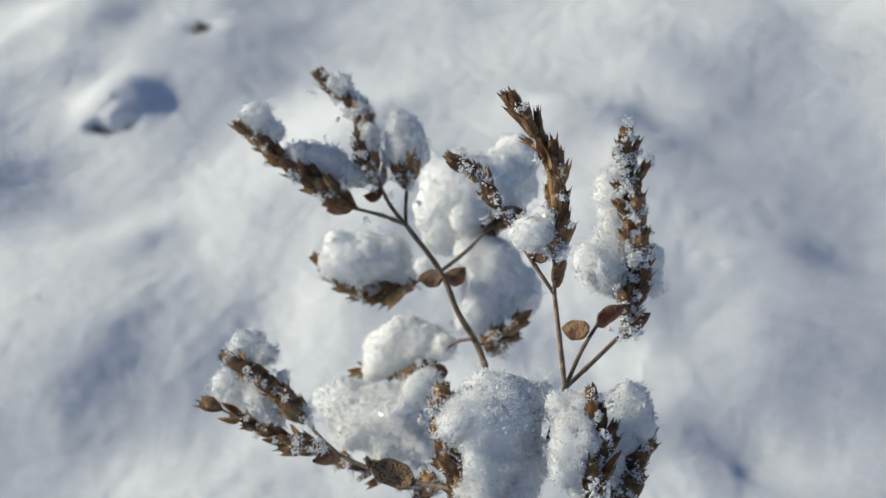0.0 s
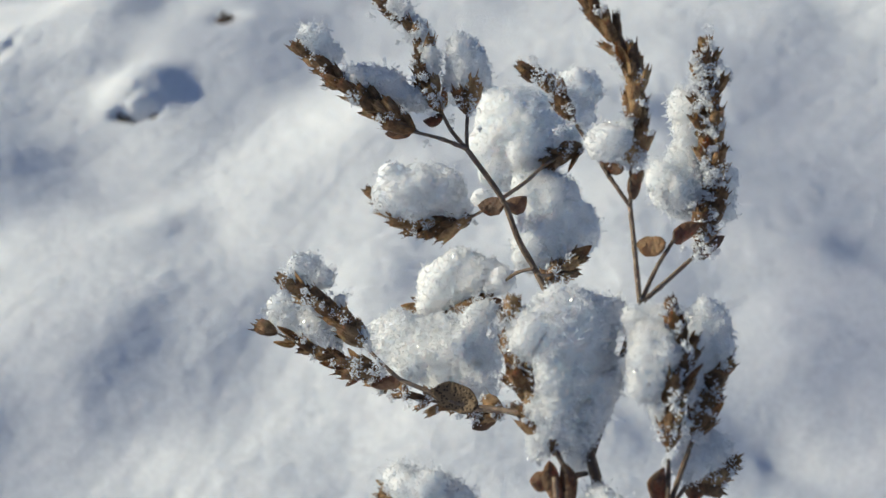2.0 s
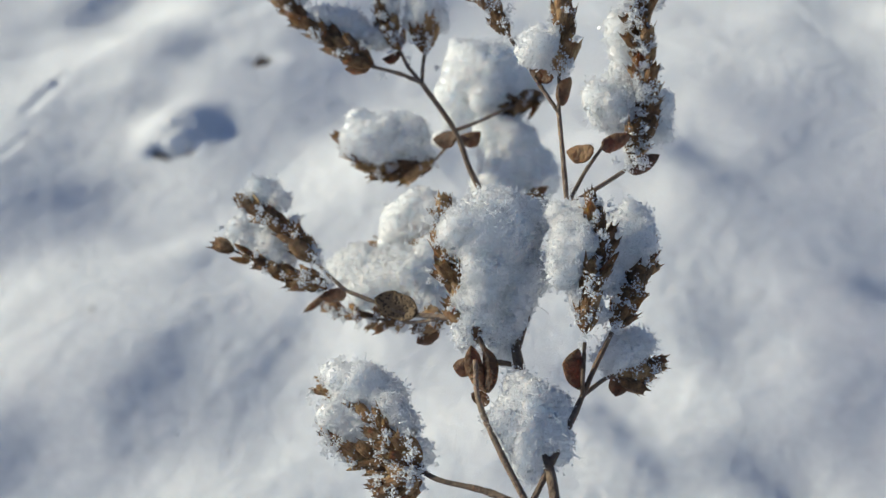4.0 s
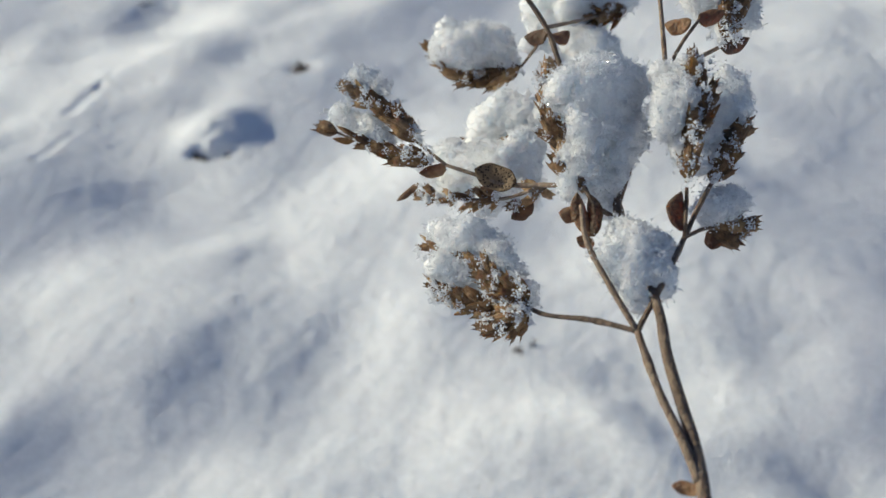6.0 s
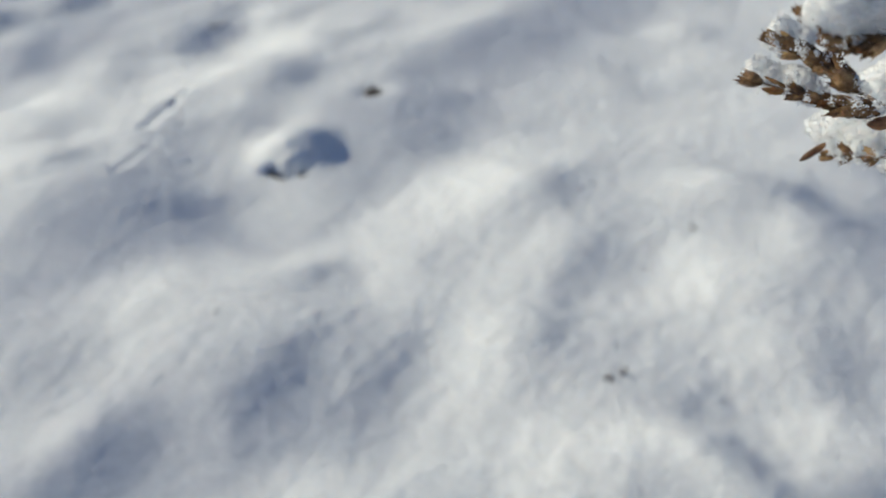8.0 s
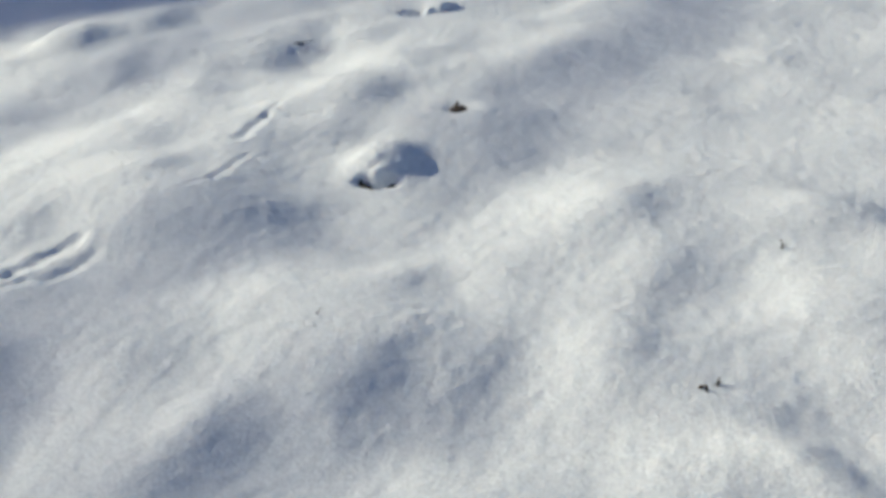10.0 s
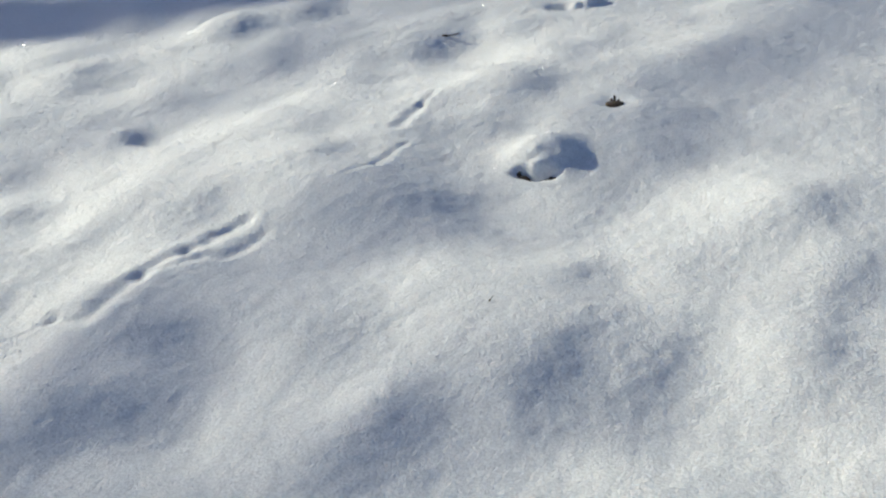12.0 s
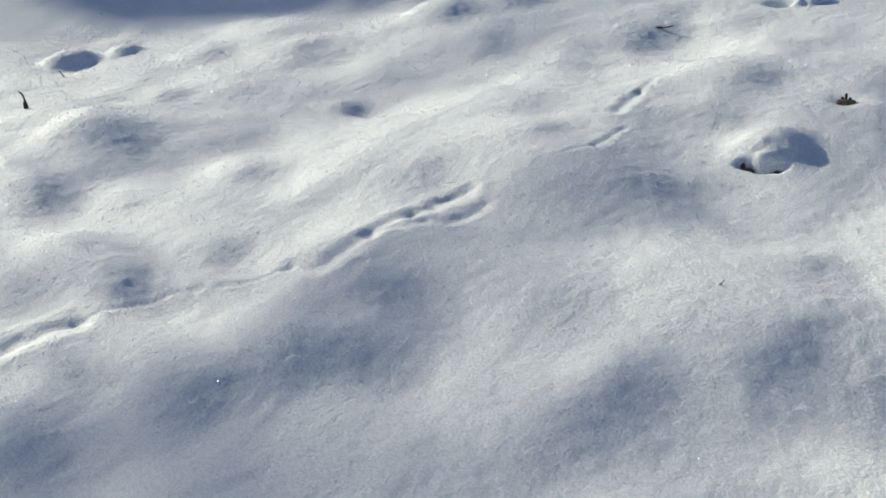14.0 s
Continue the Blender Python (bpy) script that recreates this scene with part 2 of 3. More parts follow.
LIGHT = [
    (-1.150, 1.200, 0.110, 0.154, 0.50), (-1.179, 0.963, 0.086, 0.074, 0.45), (-0.785, 1.407, 0.060, 0.094, 0.75), (-0.262, 1.050, 0.067, 0.075, 0.90),
    (-0.691, 1.620, 0.091, 0.098, 0.60), (-0.562, 0.549, 0.027, 0.028, 0.45), (-0.325, 0.510, 0.034, 0.036, 0.60), (-0.619, 0.775, 0.075, 0.041, 0.50),
    (-0.189, 0.700, 0.026, 0.058, 0.40), (-1.057, 1.390, 0.069, 0.067, 0.50), (-1.477, 1.171, 0.069, 0.054, 0.45), (-1.417, 0.559, 0.058, 0.031, 0.50),
    (-0.995, 0.716, 0.043, 0.031, 0.35), (0.040, 0.855, 0.047, 0.049, 0.60), (-0.602, 0.513, 0.033, 0.031, 0.45), (0.143, 0.903, 0.032, 0.049, 0.50),
    (0.118, 0.598, 0.029, 0.029, 0.45), (0.216, 0.614, 0.030, 0.037, 0.50), (-0.107, 0.541, 0.040, 0.040, 0.40),
]
DOMES = [(-2.35, 1.40, 0.060, 0.034), (-2.26, 1.50, 0.050, 0.026), (-0.425, 1.200, 0.12, 0.014), (-1.47, 1.84, 0.09, 0.03), (-0.598, 1.992, 0.016, 0.016), (-0.625, 1.978, 0.014, 0.012), (-0.575, 2.0, 0.014, 0.012)]
TRAILS = [   # small animal's furrows: half width, depth, line
    (0.019, 0.024, [(-1.235, 0.300), (-1.214, 0.324), (-1.192, 0.356), (-1.176, 0.403)]),
    (0.005, 0.004, [(-1.176, 0.403), (-1.112, 0.503), (-1.028, 0.548), (-0.988, 0.603)]),
    (0.014, 0.016, [(-0.985, 0.606), (-0.947, 0.608), (-0.936, 0.642), (-0.937, 0.703)]),
    (0.011, 0.013, [(-0.937, 0.703), (-0.927, 0.759), (-0.912, 0.780)]),
    (0.012, 0.013, [(-0.912, 0.780), (-0.904, 0.791), (-0.891, 0.838), (-0.874, 0.873)]),
    (0.007, 0.006, [(-0.918, 0.724), (-0.879, 0.764)]),
    (0.010, 0.009, [(-0.851, 0.776), (-0.843, 0.812), (-0.835, 0.850)]),
    (0.007, 0.007, [(-0.738, 1.036), (-0.738, 1.088), (-0.734, 1.145)]),
    (0.011, 0.012, [(-0.772, 1.207), (-0.760, 1.240), (-0.757, 1.301)]),
    (0.007, 0.006, [(-0.757, 1.301), (-0.770, 1.410), (-0.751, 1.440)]),
    (0.006, 0.004, [(-0.765, 0.990), (-0.738, 1.036)]),
]


SNOW_LEVEL = -0.065
MOUND = (-0.512, 1.155)


def ground_height(x, y):
    x, y = np.asarray(x, float), np.asarray(y, float)
    away = np.hypot(x + 0.85, y - 0.9)
    calm, fine = np.exp(-np.clip(away - 2.2, 0, None) / 2.0), np.exp(-np.clip(away - 1.7, 0, None) / 0.35)
    z = 0.007 * noise2(x, y, 0.34, 1) + 0.006 * noise2(x + 0.3 * y, y - 0.3 * x, 0.19, 2)
    z = z * calm + fine * (0.0055 * noise2(x - 0.5 * y, y + 0.5 * x, 0.105, 3) + 0.0011 * noise2(x, y, 0.052, 12) + 0.0002 * noise2(x + 0.4 * y, y - 0.4 * x, 0.027, 14))
    # wind and thaw have frayed the outlines of all hollows
    ex = x + fine * (0.009 * noise2(x, y, 0.075, 21) + 0.0025 * noise2(x, y, 0.03, 22))
    ey = y + fine * (0.009 * noise2(x, y, 0.075, 23) + 0.0025 * noise2(x, y, 0.03, 24))
    far = np.clip(np.hypot(x + 0.5, y - 0.8) - 2.2, 0, 40)
    z = z + SNOW_LEVEL + far * 0.03 * noise2(x, y, 2.5, 4)
    for rows, way in ((DARK_NEAR, 0.51), (DARK_RIGHT, 0.48), (DARK_FAR, 0.50), (LIGHT, -0.37)):
        for px, py, ru, rv, steep in rows:
            ru, rv = 1.2 * ru, 1.2 * rv
            u = (ex - px) * SX + (ey - py) * SY
            v = -(ex - px) * SY + (ey - py) * SX
            z = z + way * steep * ru * np.tanh(u / ru) * np.exp(-(u / (3.5 * ru)) ** 2 - 0.5 * (v / rv) ** 2)
    wx, wy = x + 0.007 * noise2(x, y, 0.05, 11) + 0.002 * noise2(x, y, 0.017, 15), y + 0.007 * noise2(x, y, 0.05, 13) + 0.002 * noise2(x, y, 0.017, 16)
    for half, depth, line in TRAILS:
        half, depth = half * 1.15, depth * 0.44
        d = np.full(x.shape, 9.0)
        for (ax, ay), (bx, by) in zip(line, line[1:]):
            s = np.clip(((wx - ax) * (bx - ax) + (wy - ay) * (by - ay)) / ((bx - ax) ** 2 + (by - ay) ** 2), 0, 1)
            d = np.minimum(d, np.hypot(wx - ax - s * (bx - ax), wy - ay - s * (by - ay)))
        d = np.abs(d + 0.15 * half * noise2(x, y, 0.03, 5) + 0.15 * half * noise2(x, y, 0.012, 9))
        rough = 1 + 0.2 * noise2(x, y, 0.02, 10)
        z = z - 0.75 * depth * rough * np.exp(-(d / (0.8 * half)) ** 2) + 0.12 * depth * np.exp(-((d - 1.7 * half) / (0.6 * half)) ** 2)
    for px, py, r, tall in DOMES:
        z = z + tall * np.exp(-(np.hypot(ex - px, ey - py) / r) ** 3)
    z = z - 0.035 * np.exp(-(np.hypot((x + 0.662) / 1.2, y - 1.985) / 0.026) ** 4)
    # the mound over a tussock, with the melted hollow at its foot
    mx, my = x - MOUND[0], y - MOUND[1]
    m = np.hypot(mx, my) * (1 + 0.05 * noise2(x, y, 0.04, 18) + 0.03 * noise2(x, y, 0.014, 19))
    z = z + 0.030 * np.exp(-(m / 0.052) ** 2.3)
    for hx, hy, r, deep in ((-0.017, -0.058, 0.010, 0.022), (-0.004, -0.064, 0.008, 0.018), (0.008, -0.064, 0.008, 0.018), (0.022, -0.056, 0.010, 0.024)):
        z = z - deep * np.exp(-(np.hypot((mx - hx) / 1.2, my - hy) / r) ** 2 * (1 + 0.4 * noise2(x, y, 0.012, 8)))
    z = z - 0.010 * np.exp(-(np.hypot(x + 0.436, y - 1.352) / 0.024) ** 2)
    front = np.exp(-(np.hypot(mx / 1.5, my + 0.045) / 0.03) ** 4)
    return z + front * 0.005 * noise2(x, y, 0.014, 17) + fine * (0.0007 * noise2(x, y, 0.014, 6) + 0.0005 * noise2(x, y, 0.007, 7))


def height_at(x, y):
    return float(ground_height(np.array([x]), np.array([y]))[0])


def spread_axis(a, b, step, reach):
    """Even steps from a to b, then ever wider ones out to the horizon."""
    mid = list(np.arange(a, b, step))
    lo, hi, d = [], [], step
    while (mid[-1] if not hi else hi[-1]) < reach:
        d = d * 1.07
        hi.append((hi[-1] if hi else mid[-1]) + d)
        lo.append((lo[-1] if lo else mid[0]) - d)
    return np.array(lo[::-1] + mid + hi)


def snow_ground():
    xs, ys = spread_axis(-2.4, 0.6, 0.004, 1500.0), spread_axis(0.1, 2.15, 0.004, 1500.0)
    gx, gy = np.meshgrid(xs, ys, indexing="ij")
    z = ground_height(gx, gy)
    i = np.arange(len(xs) * len(ys)).reshape(len(xs), len(ys))
    quads = np.stack([i[:-1, :-1], i[1:, :-1], i[1:, 1:], i[:-1, 1:]], -1).reshape(-1, 4)
    me = mesh_from("snow_ground", np.stack([gx, gy, z], -1).reshape(-1, 3), quads)
    me.materials.append(SNOW)
    return tagged(new("ground", me), "rolling fresh snow cover with soft hollows and small animal trails", "snow", kind="structure")


ground = snow_ground()


def ground_glitter(count):
    rng = np.random.default_rng(5)
    x, y = rng.uniform(-2.6, 0.8, count), rng.uniform(0.1, 2.4, count)
    z = ground_height(x, y)
    v, f = crystals(rng, np.stack([x, y, z - 0.0001], -1), rng.uniform(0.0007, 0.002, count) * (0.7 + 0.5 * np.hypot(x, y)), 1.4)
    me = mesh_from("snow_crystals", v, f, False)
    me.materials.append(GLINT)
    return tagged(new("snow_crystals", me), "glittering ice crystals on the snow surface", "snow crystals", kind="stuff")


ground_glitter(130000)

# ---- the dry plant ----
plant = tagged(new("dried_herb"), "dry brown branching herb bent over under fresh snow", "plant")
plant.location = (0.05, -0.06, SNOW_LEVEL)


def stem(name, points, r0, r1):
    line = smooth_line([Vector(p) * MM for p in points], 6)
    rng = random.Random(len(points) * 31 + int(points[-1][0] * 10))
    knots = [rng.uniform(0.2, 0.95) for _ in range(2)]

    def radius(s):
        swell = sum(0.25 * math.exp(-((s - k) / 0.03) ** 2) for k in knots)
        return (r0 + (r1 - r0) * s) * MM * (1 + swell + rng.uniform(-0.07, 0.07))
    verts, faces = tube(line, radius)
    return part(name, poly_mesh(name, verts, faces), BARK, plant)


def husk_mesh(seed, slim):
    """A dry calyx, one unit long: narrow foot, swollen middle, five ragged teeth round the open mouth."""
    rng = random.Random(seed)
    sides, rings = 10, [(0.0, 0.05), (0.08, 0.11), (0.28, 0.2), (0.5, 0.23), (0.7, 0.2), (0.82, 0.2)]
    verts, faces = [], []
    for z, r in rings:
        for k in range(sides):
            a = 2 * math.pi * k / sides
            rr = r * slim * (1 + rng.uniform(-0.1, 0.1) + 0.08 * math.cos(5 * a))
            verts.append(Vector((math.cos(a) * rr, math.sin(a) * rr * 0.75, z + rng.uniform(-0.02, 0.02))))
    for i in range(len(rings) - 1):
        for k in range(sides):
            a, b = i * sides + k, i * sides + (k + 1) % sides
            faces.append((a, b, b + sides, a + sides))
    top = (len(rings) - 1) * sides
    for k in range(0, sides, 2):
        a, b = top + k, top + (k + 1) % sides
        mid = (verts[a] + verts[b]) / 2
        verts.append(Vector((mid.x * rng.uniform(0.8, 1.6), mid.y * rng.uniform(0.8, 1.6), rng.uniform(0.95, 1.1))))
        faces.append((a, b, len(verts) - 1))
    inner = len(verts)
    verts.append(Vector((0, 0, 0.5)))
    for k in range(sides):
        faces.append((top + (k + 1) % sides, top + k, inner))
    faces.append(tuple(range(sides))[::-1])
    return poly_mesh("husk", verts, faces)


def bract_mesh(seed):
    """A pointed, keeled, cupped dry bract, one unit long, with some thickness."""
    rng = random.Random(seed)
    rows, cols = 7, 5
    verts, faces = [], []
    bend = rng.uniform(0.1, 0.3)
    for side in (0, 1):
        for i in range(rows):
            s = i / (rows - 1)
            w = 0.19 * math.sin(math.pi * s ** 0.75) ** 0.8 + 0.012
            for j in range(cols):
                t = j / (cols - 1) * 2 - 1
                verts.append(Vector((t * w, 0.75 * w * t * t + bend * (s - 0.4) ** 2 * 1.4 - side * 0.03, s)))
    n = rows * cols
    for i in range(rows - 1):
        for j in range(cols - 1):
            a = i * cols + j
            faces.append((a, a + 1, a + cols + 1, a + cols))
            faces.append((n + a + cols, n + a + cols + 1, n + a + 1, n + a))
    edge = [i * cols for i in range(rows)] + [(rows - 1) * cols + j for j in range(1, cols)] + [i * cols + cols - 1 for i in range(rows - 2, -1, -1)] + [j for j in range(cols - 2, 0, -1)]
    for a, b in zip(edge, edge[1:] + edge[:1]):
        faces.append((a, b, n + b, n + a))
    return poly_mesh("bract", verts, faces)


HUSKS = [husk_mesh(s, w) for s, w in ((1, 0.9), (2, 1.05), (3, 0.75), (4, 0.95))]
BRACTS = [bract_mesh(s) for s in (5, 6, 7)]
for me in HUSKS + BRACTS:
    me.materials.append(HUSK)
spike_count = 0


def spike(points, whorls, size, spread, frosty=1.3):
    """A flower spike: a thin axis with pairs of husks, each pair turned from the last."""
    global spike_count
    spike_count += 1
    rng = random.Random(spike_count)
    line = smooth_line([Vector(p) * MM for p in points], 8)
    verts, faces = tube(line, lambda s: (0.3 - 0.15 * s) * MM, 6)
    axis = part("flower_spike", poly_mesh("flower_spike", verts, faces), BARK, plant)
    whorls, size, spread = int(whorls * 1.2), size * 1.28, spread * 0.55
    for i in range(whorls):
        s = (i + 0.3) / whorls * (len(line) - 1)
        k = min(int(s), len(line) - 2)
        c = line[k].lerp(line[k + 1], s - k)
        along = (line[k + 1] - line[k]).normalized()
        u = along.cross(Vector((0.2, -0.7, 0.6))).normalized()
        v = along.cross(u)
        shrink = 1.0 - 0.25 * i / whorls
        for j in range(3 if spread > 16 else 2):
            a = i * 1.35 + j * 2 * math.pi / (3 if spread > 16 else 2) + rng.uniform(-0.4, 0.4)
            out = u * math.cos(a) + v * math.sin(a)
            tip = radians(spread + rng.uniform(-12, 12)) * (0.45 if i == whorls - 1 else 1)
            z = (along * math.cos(tip) + out * math.sin(tip)).normalized()
            y = (out - z * out.dot(z)).normalized()
            x = y.cross(z)
            turn = Matrix((x, y, z)).transposed().to_4x4()
            leafy = rng.random() < 0.1
            me = rng.choice(BRACTS if leafy else HUSKS)
            ob = part("bract" if leafy else "husk", me, None, axis)
            length = size * MM * shrink * rng.uniform(0.8, 1.15)
            ob.matrix_basis = Matrix.Translation(c + out * 0.2 * MM) @ turn @ Matrix.Scale(length, 4)
    # ice grains caught between the husks, mostly on the upper side
    grains = np.random.default_rng(spike_count + 300)
    lumps = int(max(9, len(line)) * frosty)
    hold = np.array([line[i] for i in grains.integers(0, len(line), lumps)]) + (grains.normal(size=(lumps, 3)) * size * 0.2 + np.array((-0.06, -0.08, 0.16)) * size) * MM
    n = lumps * 34
    places = np.repeat(hold, 34, 0) + grains.normal(size=(n, 3)) * np.repeat(grains.uniform(0.2, 0.5, lumps), 34)[:, None] * MM
    v, f = crystals(grains, places, grains.uniform(0.16, 0.42, n) * MM, 1.8)
    part("frost", mesh_from("frost", v, f, False), GRAIN, axis, "clinging grains of snow")


def leaf(foot, tip, width, cup, roll, name="leaf", label=""):
    """A dry leaf from its foot to its tip, cupped, pointed and a little crumpled."""
    a, b = Vector(foot) * MM, Vector(tip) * MM
    along = b - a
    length = along.length
    z = along.normalized()
    x = z.cross(Vector((0, -0.75, 0.6))).normalized()
    y = z.cross(x)
    x, y = x * math.cos(radians(roll)) + y * math.sin(radians(roll)), y * math.cos(radians(roll)) - x * math.sin(radians(roll))
    rng = random.Random(int(abs(foot[0]) * 97 + abs(tip[1]) * 13))
    rows, cols = 12, 9
    verts, faces = [], []
    half = width * MM / 2
    for side in (0, 1):
        for i in range(rows):
            s = i / (rows - 1)
            w = half * (math.sin(math.pi * min(1, s * 0.97 + 0.03)) ** 0.7) * (1 + 0.1 * math.sin(9 * s + rng.random())) + 0.05 * MM
            for j in range(cols):
                t = j / (cols - 1) * 2 - 1
                lift = cup * w * (t * t - 0.4) + 0.12 * length * math.sin(math.pi * s) + 0.07 * half * math.sin(7 * s + 3 * t)
                verts.append(a + z * (s * length) + x * (t * w) + y * (lift - side * 0.16 * MM))
    n = rows * cols
    for i in range(rows - 1):
        for j in range(cols - 1):
            q = i * cols + j
            faces.append((q, q + 1, q + cols + 1, q + cols))
            faces.append((n + q + cols, n + q + cols + 1, n + q + 1, n + q))
    edge = [i * cols for i in range(rows)] + [(rows - 1) * cols + j for j in range(1, cols)] + [i * cols + cols - 1 for i in range(rows - 2, -1, -1)] + [j for j in range(cols - 2, 0, -1)]
    for p, q in zip(edge, edge[1:] + edge[:1]):
        faces.append((p, q, n + q, n + p))
    return part(name, poly_mesh(name, verts, faces), SPECKLED if "speckle" in label else LEAF, plant, label)


clump_count = 0


def snow_clump(label, balls, grainy):
    """Loose snow: rounded lumps run together, roughened, with ice grains standing out of the surface."""
    global clump_count
    clump_count += 1
    rng = np.random.default_rng(clump_count)
    b = [tuple(q) for q in balls]
    for p, q in zip(balls, balls[1:]):
        gap = math.dist(p[:3], q[:3])
        if gap < p[3] + q[3] + 2.5:
            b.append(tuple((s + t) / 2 for s, t in zip(p[:3], q[:3])) + (0.42 * (p[3] + q[3]),))
    for x, y, z, r in list(b):
        for k in range(7):
            d = rng.normal(size=3)
            d = d / np.linalg.norm(d) * r * rng.uniform(0.7, 1.0)
            b.append((x + d[0], y + d[1], z + d[2], r * rng.uniform(0.2, 0.42)))
    b = np.array(b)
    h = 0.32
    lo, hi = (b[:, :3] - b[:, 3:]).min(0) - 2.2, (b[:, :3] + b[:, 3:]).max(0) + 2.2
    axes = [np.arange(l, u, h) for l, u in zip(lo, hi)]
    p = np.stack(np.meshgrid(*axes, indexing="ij"), -1)
    near = np.zeros(p.shape[:3])
    for x, y, z, r in b:
        s = tuple(slice(max(0, int((c - r - 3 - l) / h)), max(0, int((c + r + 3 - l) / h) + 1)) for c, l in zip((x, y, z), lo))
        near[s] += np.exp(np.minimum(-2.2 * (np.linalg.norm(p[s] - (x, y, z), axis=-1) - r), 30))
    field = -np.log(near + 1e-12) / 2.2
    skin = np.abs(field) < 2.2
    q = p[skin]
    field[skin] += 0.6 * noise3(q / 3.2, clump_count) + 0.3 * noise3(q / 1.3, clump_count + 40) + 0.3 * noise3(q / 0.75, clump_count + 80) - 0.05
    v, q = surface(field, lo, h)
    area = len(q) * h * h
    count = int(area * 5.0 * grainy)
    pick = v[rng.integers(0, len(v), count)]
    middle = b[np.linalg.norm(pick[:, None] - b[None, :, :3], axis=-1).argmin(1), :3]
    out = (pick - middle) / np.linalg.norm(pick - middle, axis=1)[:, None]
    places = pick + out * (rng.exponential(0.16, count) * np.where(rng.random(count) < 0.1, 1.7, 1.0))[:, None]
    # feathery chains of grains that reach out of the clump
    tufts, links = int(area * 0.55 * grainy), 7
    root = v[rng.integers(0, len(v), tufts)]
    middle = b[np.linalg.norm(root[:, None] - b[None, :, :3], axis=-1).argmin(1), :3]
    way = (root - middle) / np.linalg.norm(root - middle, axis=1)[:, None] + rng.normal(size=(tufts, 3)) * 0.45
    step = np.cumsum(way[:, None] * rng.uniform(0.07, 0.2, (tufts, links, 1)) * rng.uniform(0.4, 1.1, (tufts, 1, 1)) + rng.normal(size=(tufts, links, 3)) * 0.1, 1)
    places = np.concatenate([places, (root[:, None] + step).reshape(-1, 3)])
    size = np.concatenate([rng.uniform(0.16, 0.4, count), rng.uniform(0.14, 0.32, tufts * links)])
    count = len(places)
    gv, gf = crystals(rng, places, size, 1.5)
    faces = [tuple(f) for f in q] + [tuple(f) for f in gf + len(v)]
    me = bpy.data.meshes.new("snow_clump")
    me.from_pydata(np.concatenate([v, gv]) * MM, [], faces)
    me.materials.append(LOOSE)
    me.materials.append(ICE)
    me.materials.append(GRAIN)
    me.polygons.foreach_set("use_smooth", np.arange(len(faces)) < len(q))
    shiny = np.zeros(len(faces), np.int32)
    shiny[len(q):] = np.repeat(np.where(rng.random(count) < 0.3, 1, 2), 8)
    me.polygons.foreach_set("material_index", shiny)
    me.update()
    return tagged(new("snow_clump", me), label, "snow", "snow on the dry plant")


# stems and twigs, in millimetres
stem('main_stem', [(50.0, -60.0, -90.0), (46.0, -50.0, 150.0), (36.0, -30.0, 310.0), (22.0, -2.0, 398.0), (15.0, 14.0, 422.0), (8.5, 25.7, 437.8), (8.1, 30.8, 440.1), (7.7, 36.3, 441.9), (5.5, 46.2, 446.6), (4.7, 53.5, 449.5), (1.5, 68.0, 451.6), (0.0, 78.1, 454.2), (-2.7, 106.5, 450.3), (-6.6, 113.0, 456.3), (-9.0, 116.9, 462.1), (-14.1, 120.9, 469.2)], 1.05, 0.42)
stem('side_stem', [(7.7, 32.4, 440.7), (6.2, 37.2, 442.8), (4.2, 42.4, 444.8), (2.1, 50.0, 448.0)], 0.60, 0.45)
stem('twig', [(2.1, 50.0, 448.0), (-3.4, 53.2, 447.3), (-9.0, 56.0, 446.0), (-12.0, 58.0, 446.0)], 0.40, 0.30)
stem('twig', [(2.1, 50.0, 448.0), (-0.8, 54.9, 451.0), (-3.7, 61.3, 454.0), (-4.2, 66.4, 456.4)], 0.40, 0.35)
stem('twig', [(2.1, 50.0, 448.0), (6.1, 57.1, 451.0), (9.0, 63.0, 453.0), (10.9, 66.8, 454.6), (13.4, 71.8, 455.8)], 0.42, 0.30)
stem('twig', [(9.0, 63.0, 453.0), (12.1, 68.1, 450.9), (14.6, 71.1, 449.2)], 0.30, 0.25)
stem('twig', [(9.0, 63.0, 453.0), (9.2, 64.3, 455.9), (9.6, 67.5, 457.8)], 0.30, 0.25)
stem('twig', [(0.9, 72.3, 452.6), (3.9, 76.7, 460.0), (5.3, 82.1, 458.3), (7.2, 84.2, 463.4), (8.4, 86.0, 466.2)], 0.50, 0.40)
stem('twig', [(8.4, 86.0, 466.2), (8.1, 90.4, 471.6), (7.8, 94.1, 476.2)], 0.36, 0.30)
stem('twig', [(8.4, 86.0, 466.2), (11.0, 90.0, 468.9), (13.6, 93.0, 471.0)], 0.30, 0.25)
stem('twig', [(8.4, 86.0, 466.2), (13.0, 91.3, 465.6), (17.4, 96.3, 465.3)], 0.36, 0.30)
stem('twig', [(7.8, 94.1, 476.2), (8.0, 95.6, 478.8), (8.0, 96.7, 480.7)], 0.30, 0.20)
stem('twig', [(7.8, 94.1, 476.2), (5.1, 97.8, 479.2), (3.5, 100.4, 481.2), (1.6, 103.5, 483.3)], 0.30, 0.25)
stem('twig', [(-14.1, 120.9, 469.2), (-17.8, 121.9, 470.7), (-23.0, 123.0, 472.0)], 0.35, 0.28)
stem('twig', [(-14.1, 120.9, 469.2), (-16.5, 124.0, 470.9), (-17.9, 126.6, 472.6)], 0.35, 0.28)
stem('twig', [(-14.1, 120.9, 469.2), (-14.1, 123.8, 470.3), (-13.9, 127.5, 471.7)], 0.32, 0.28)
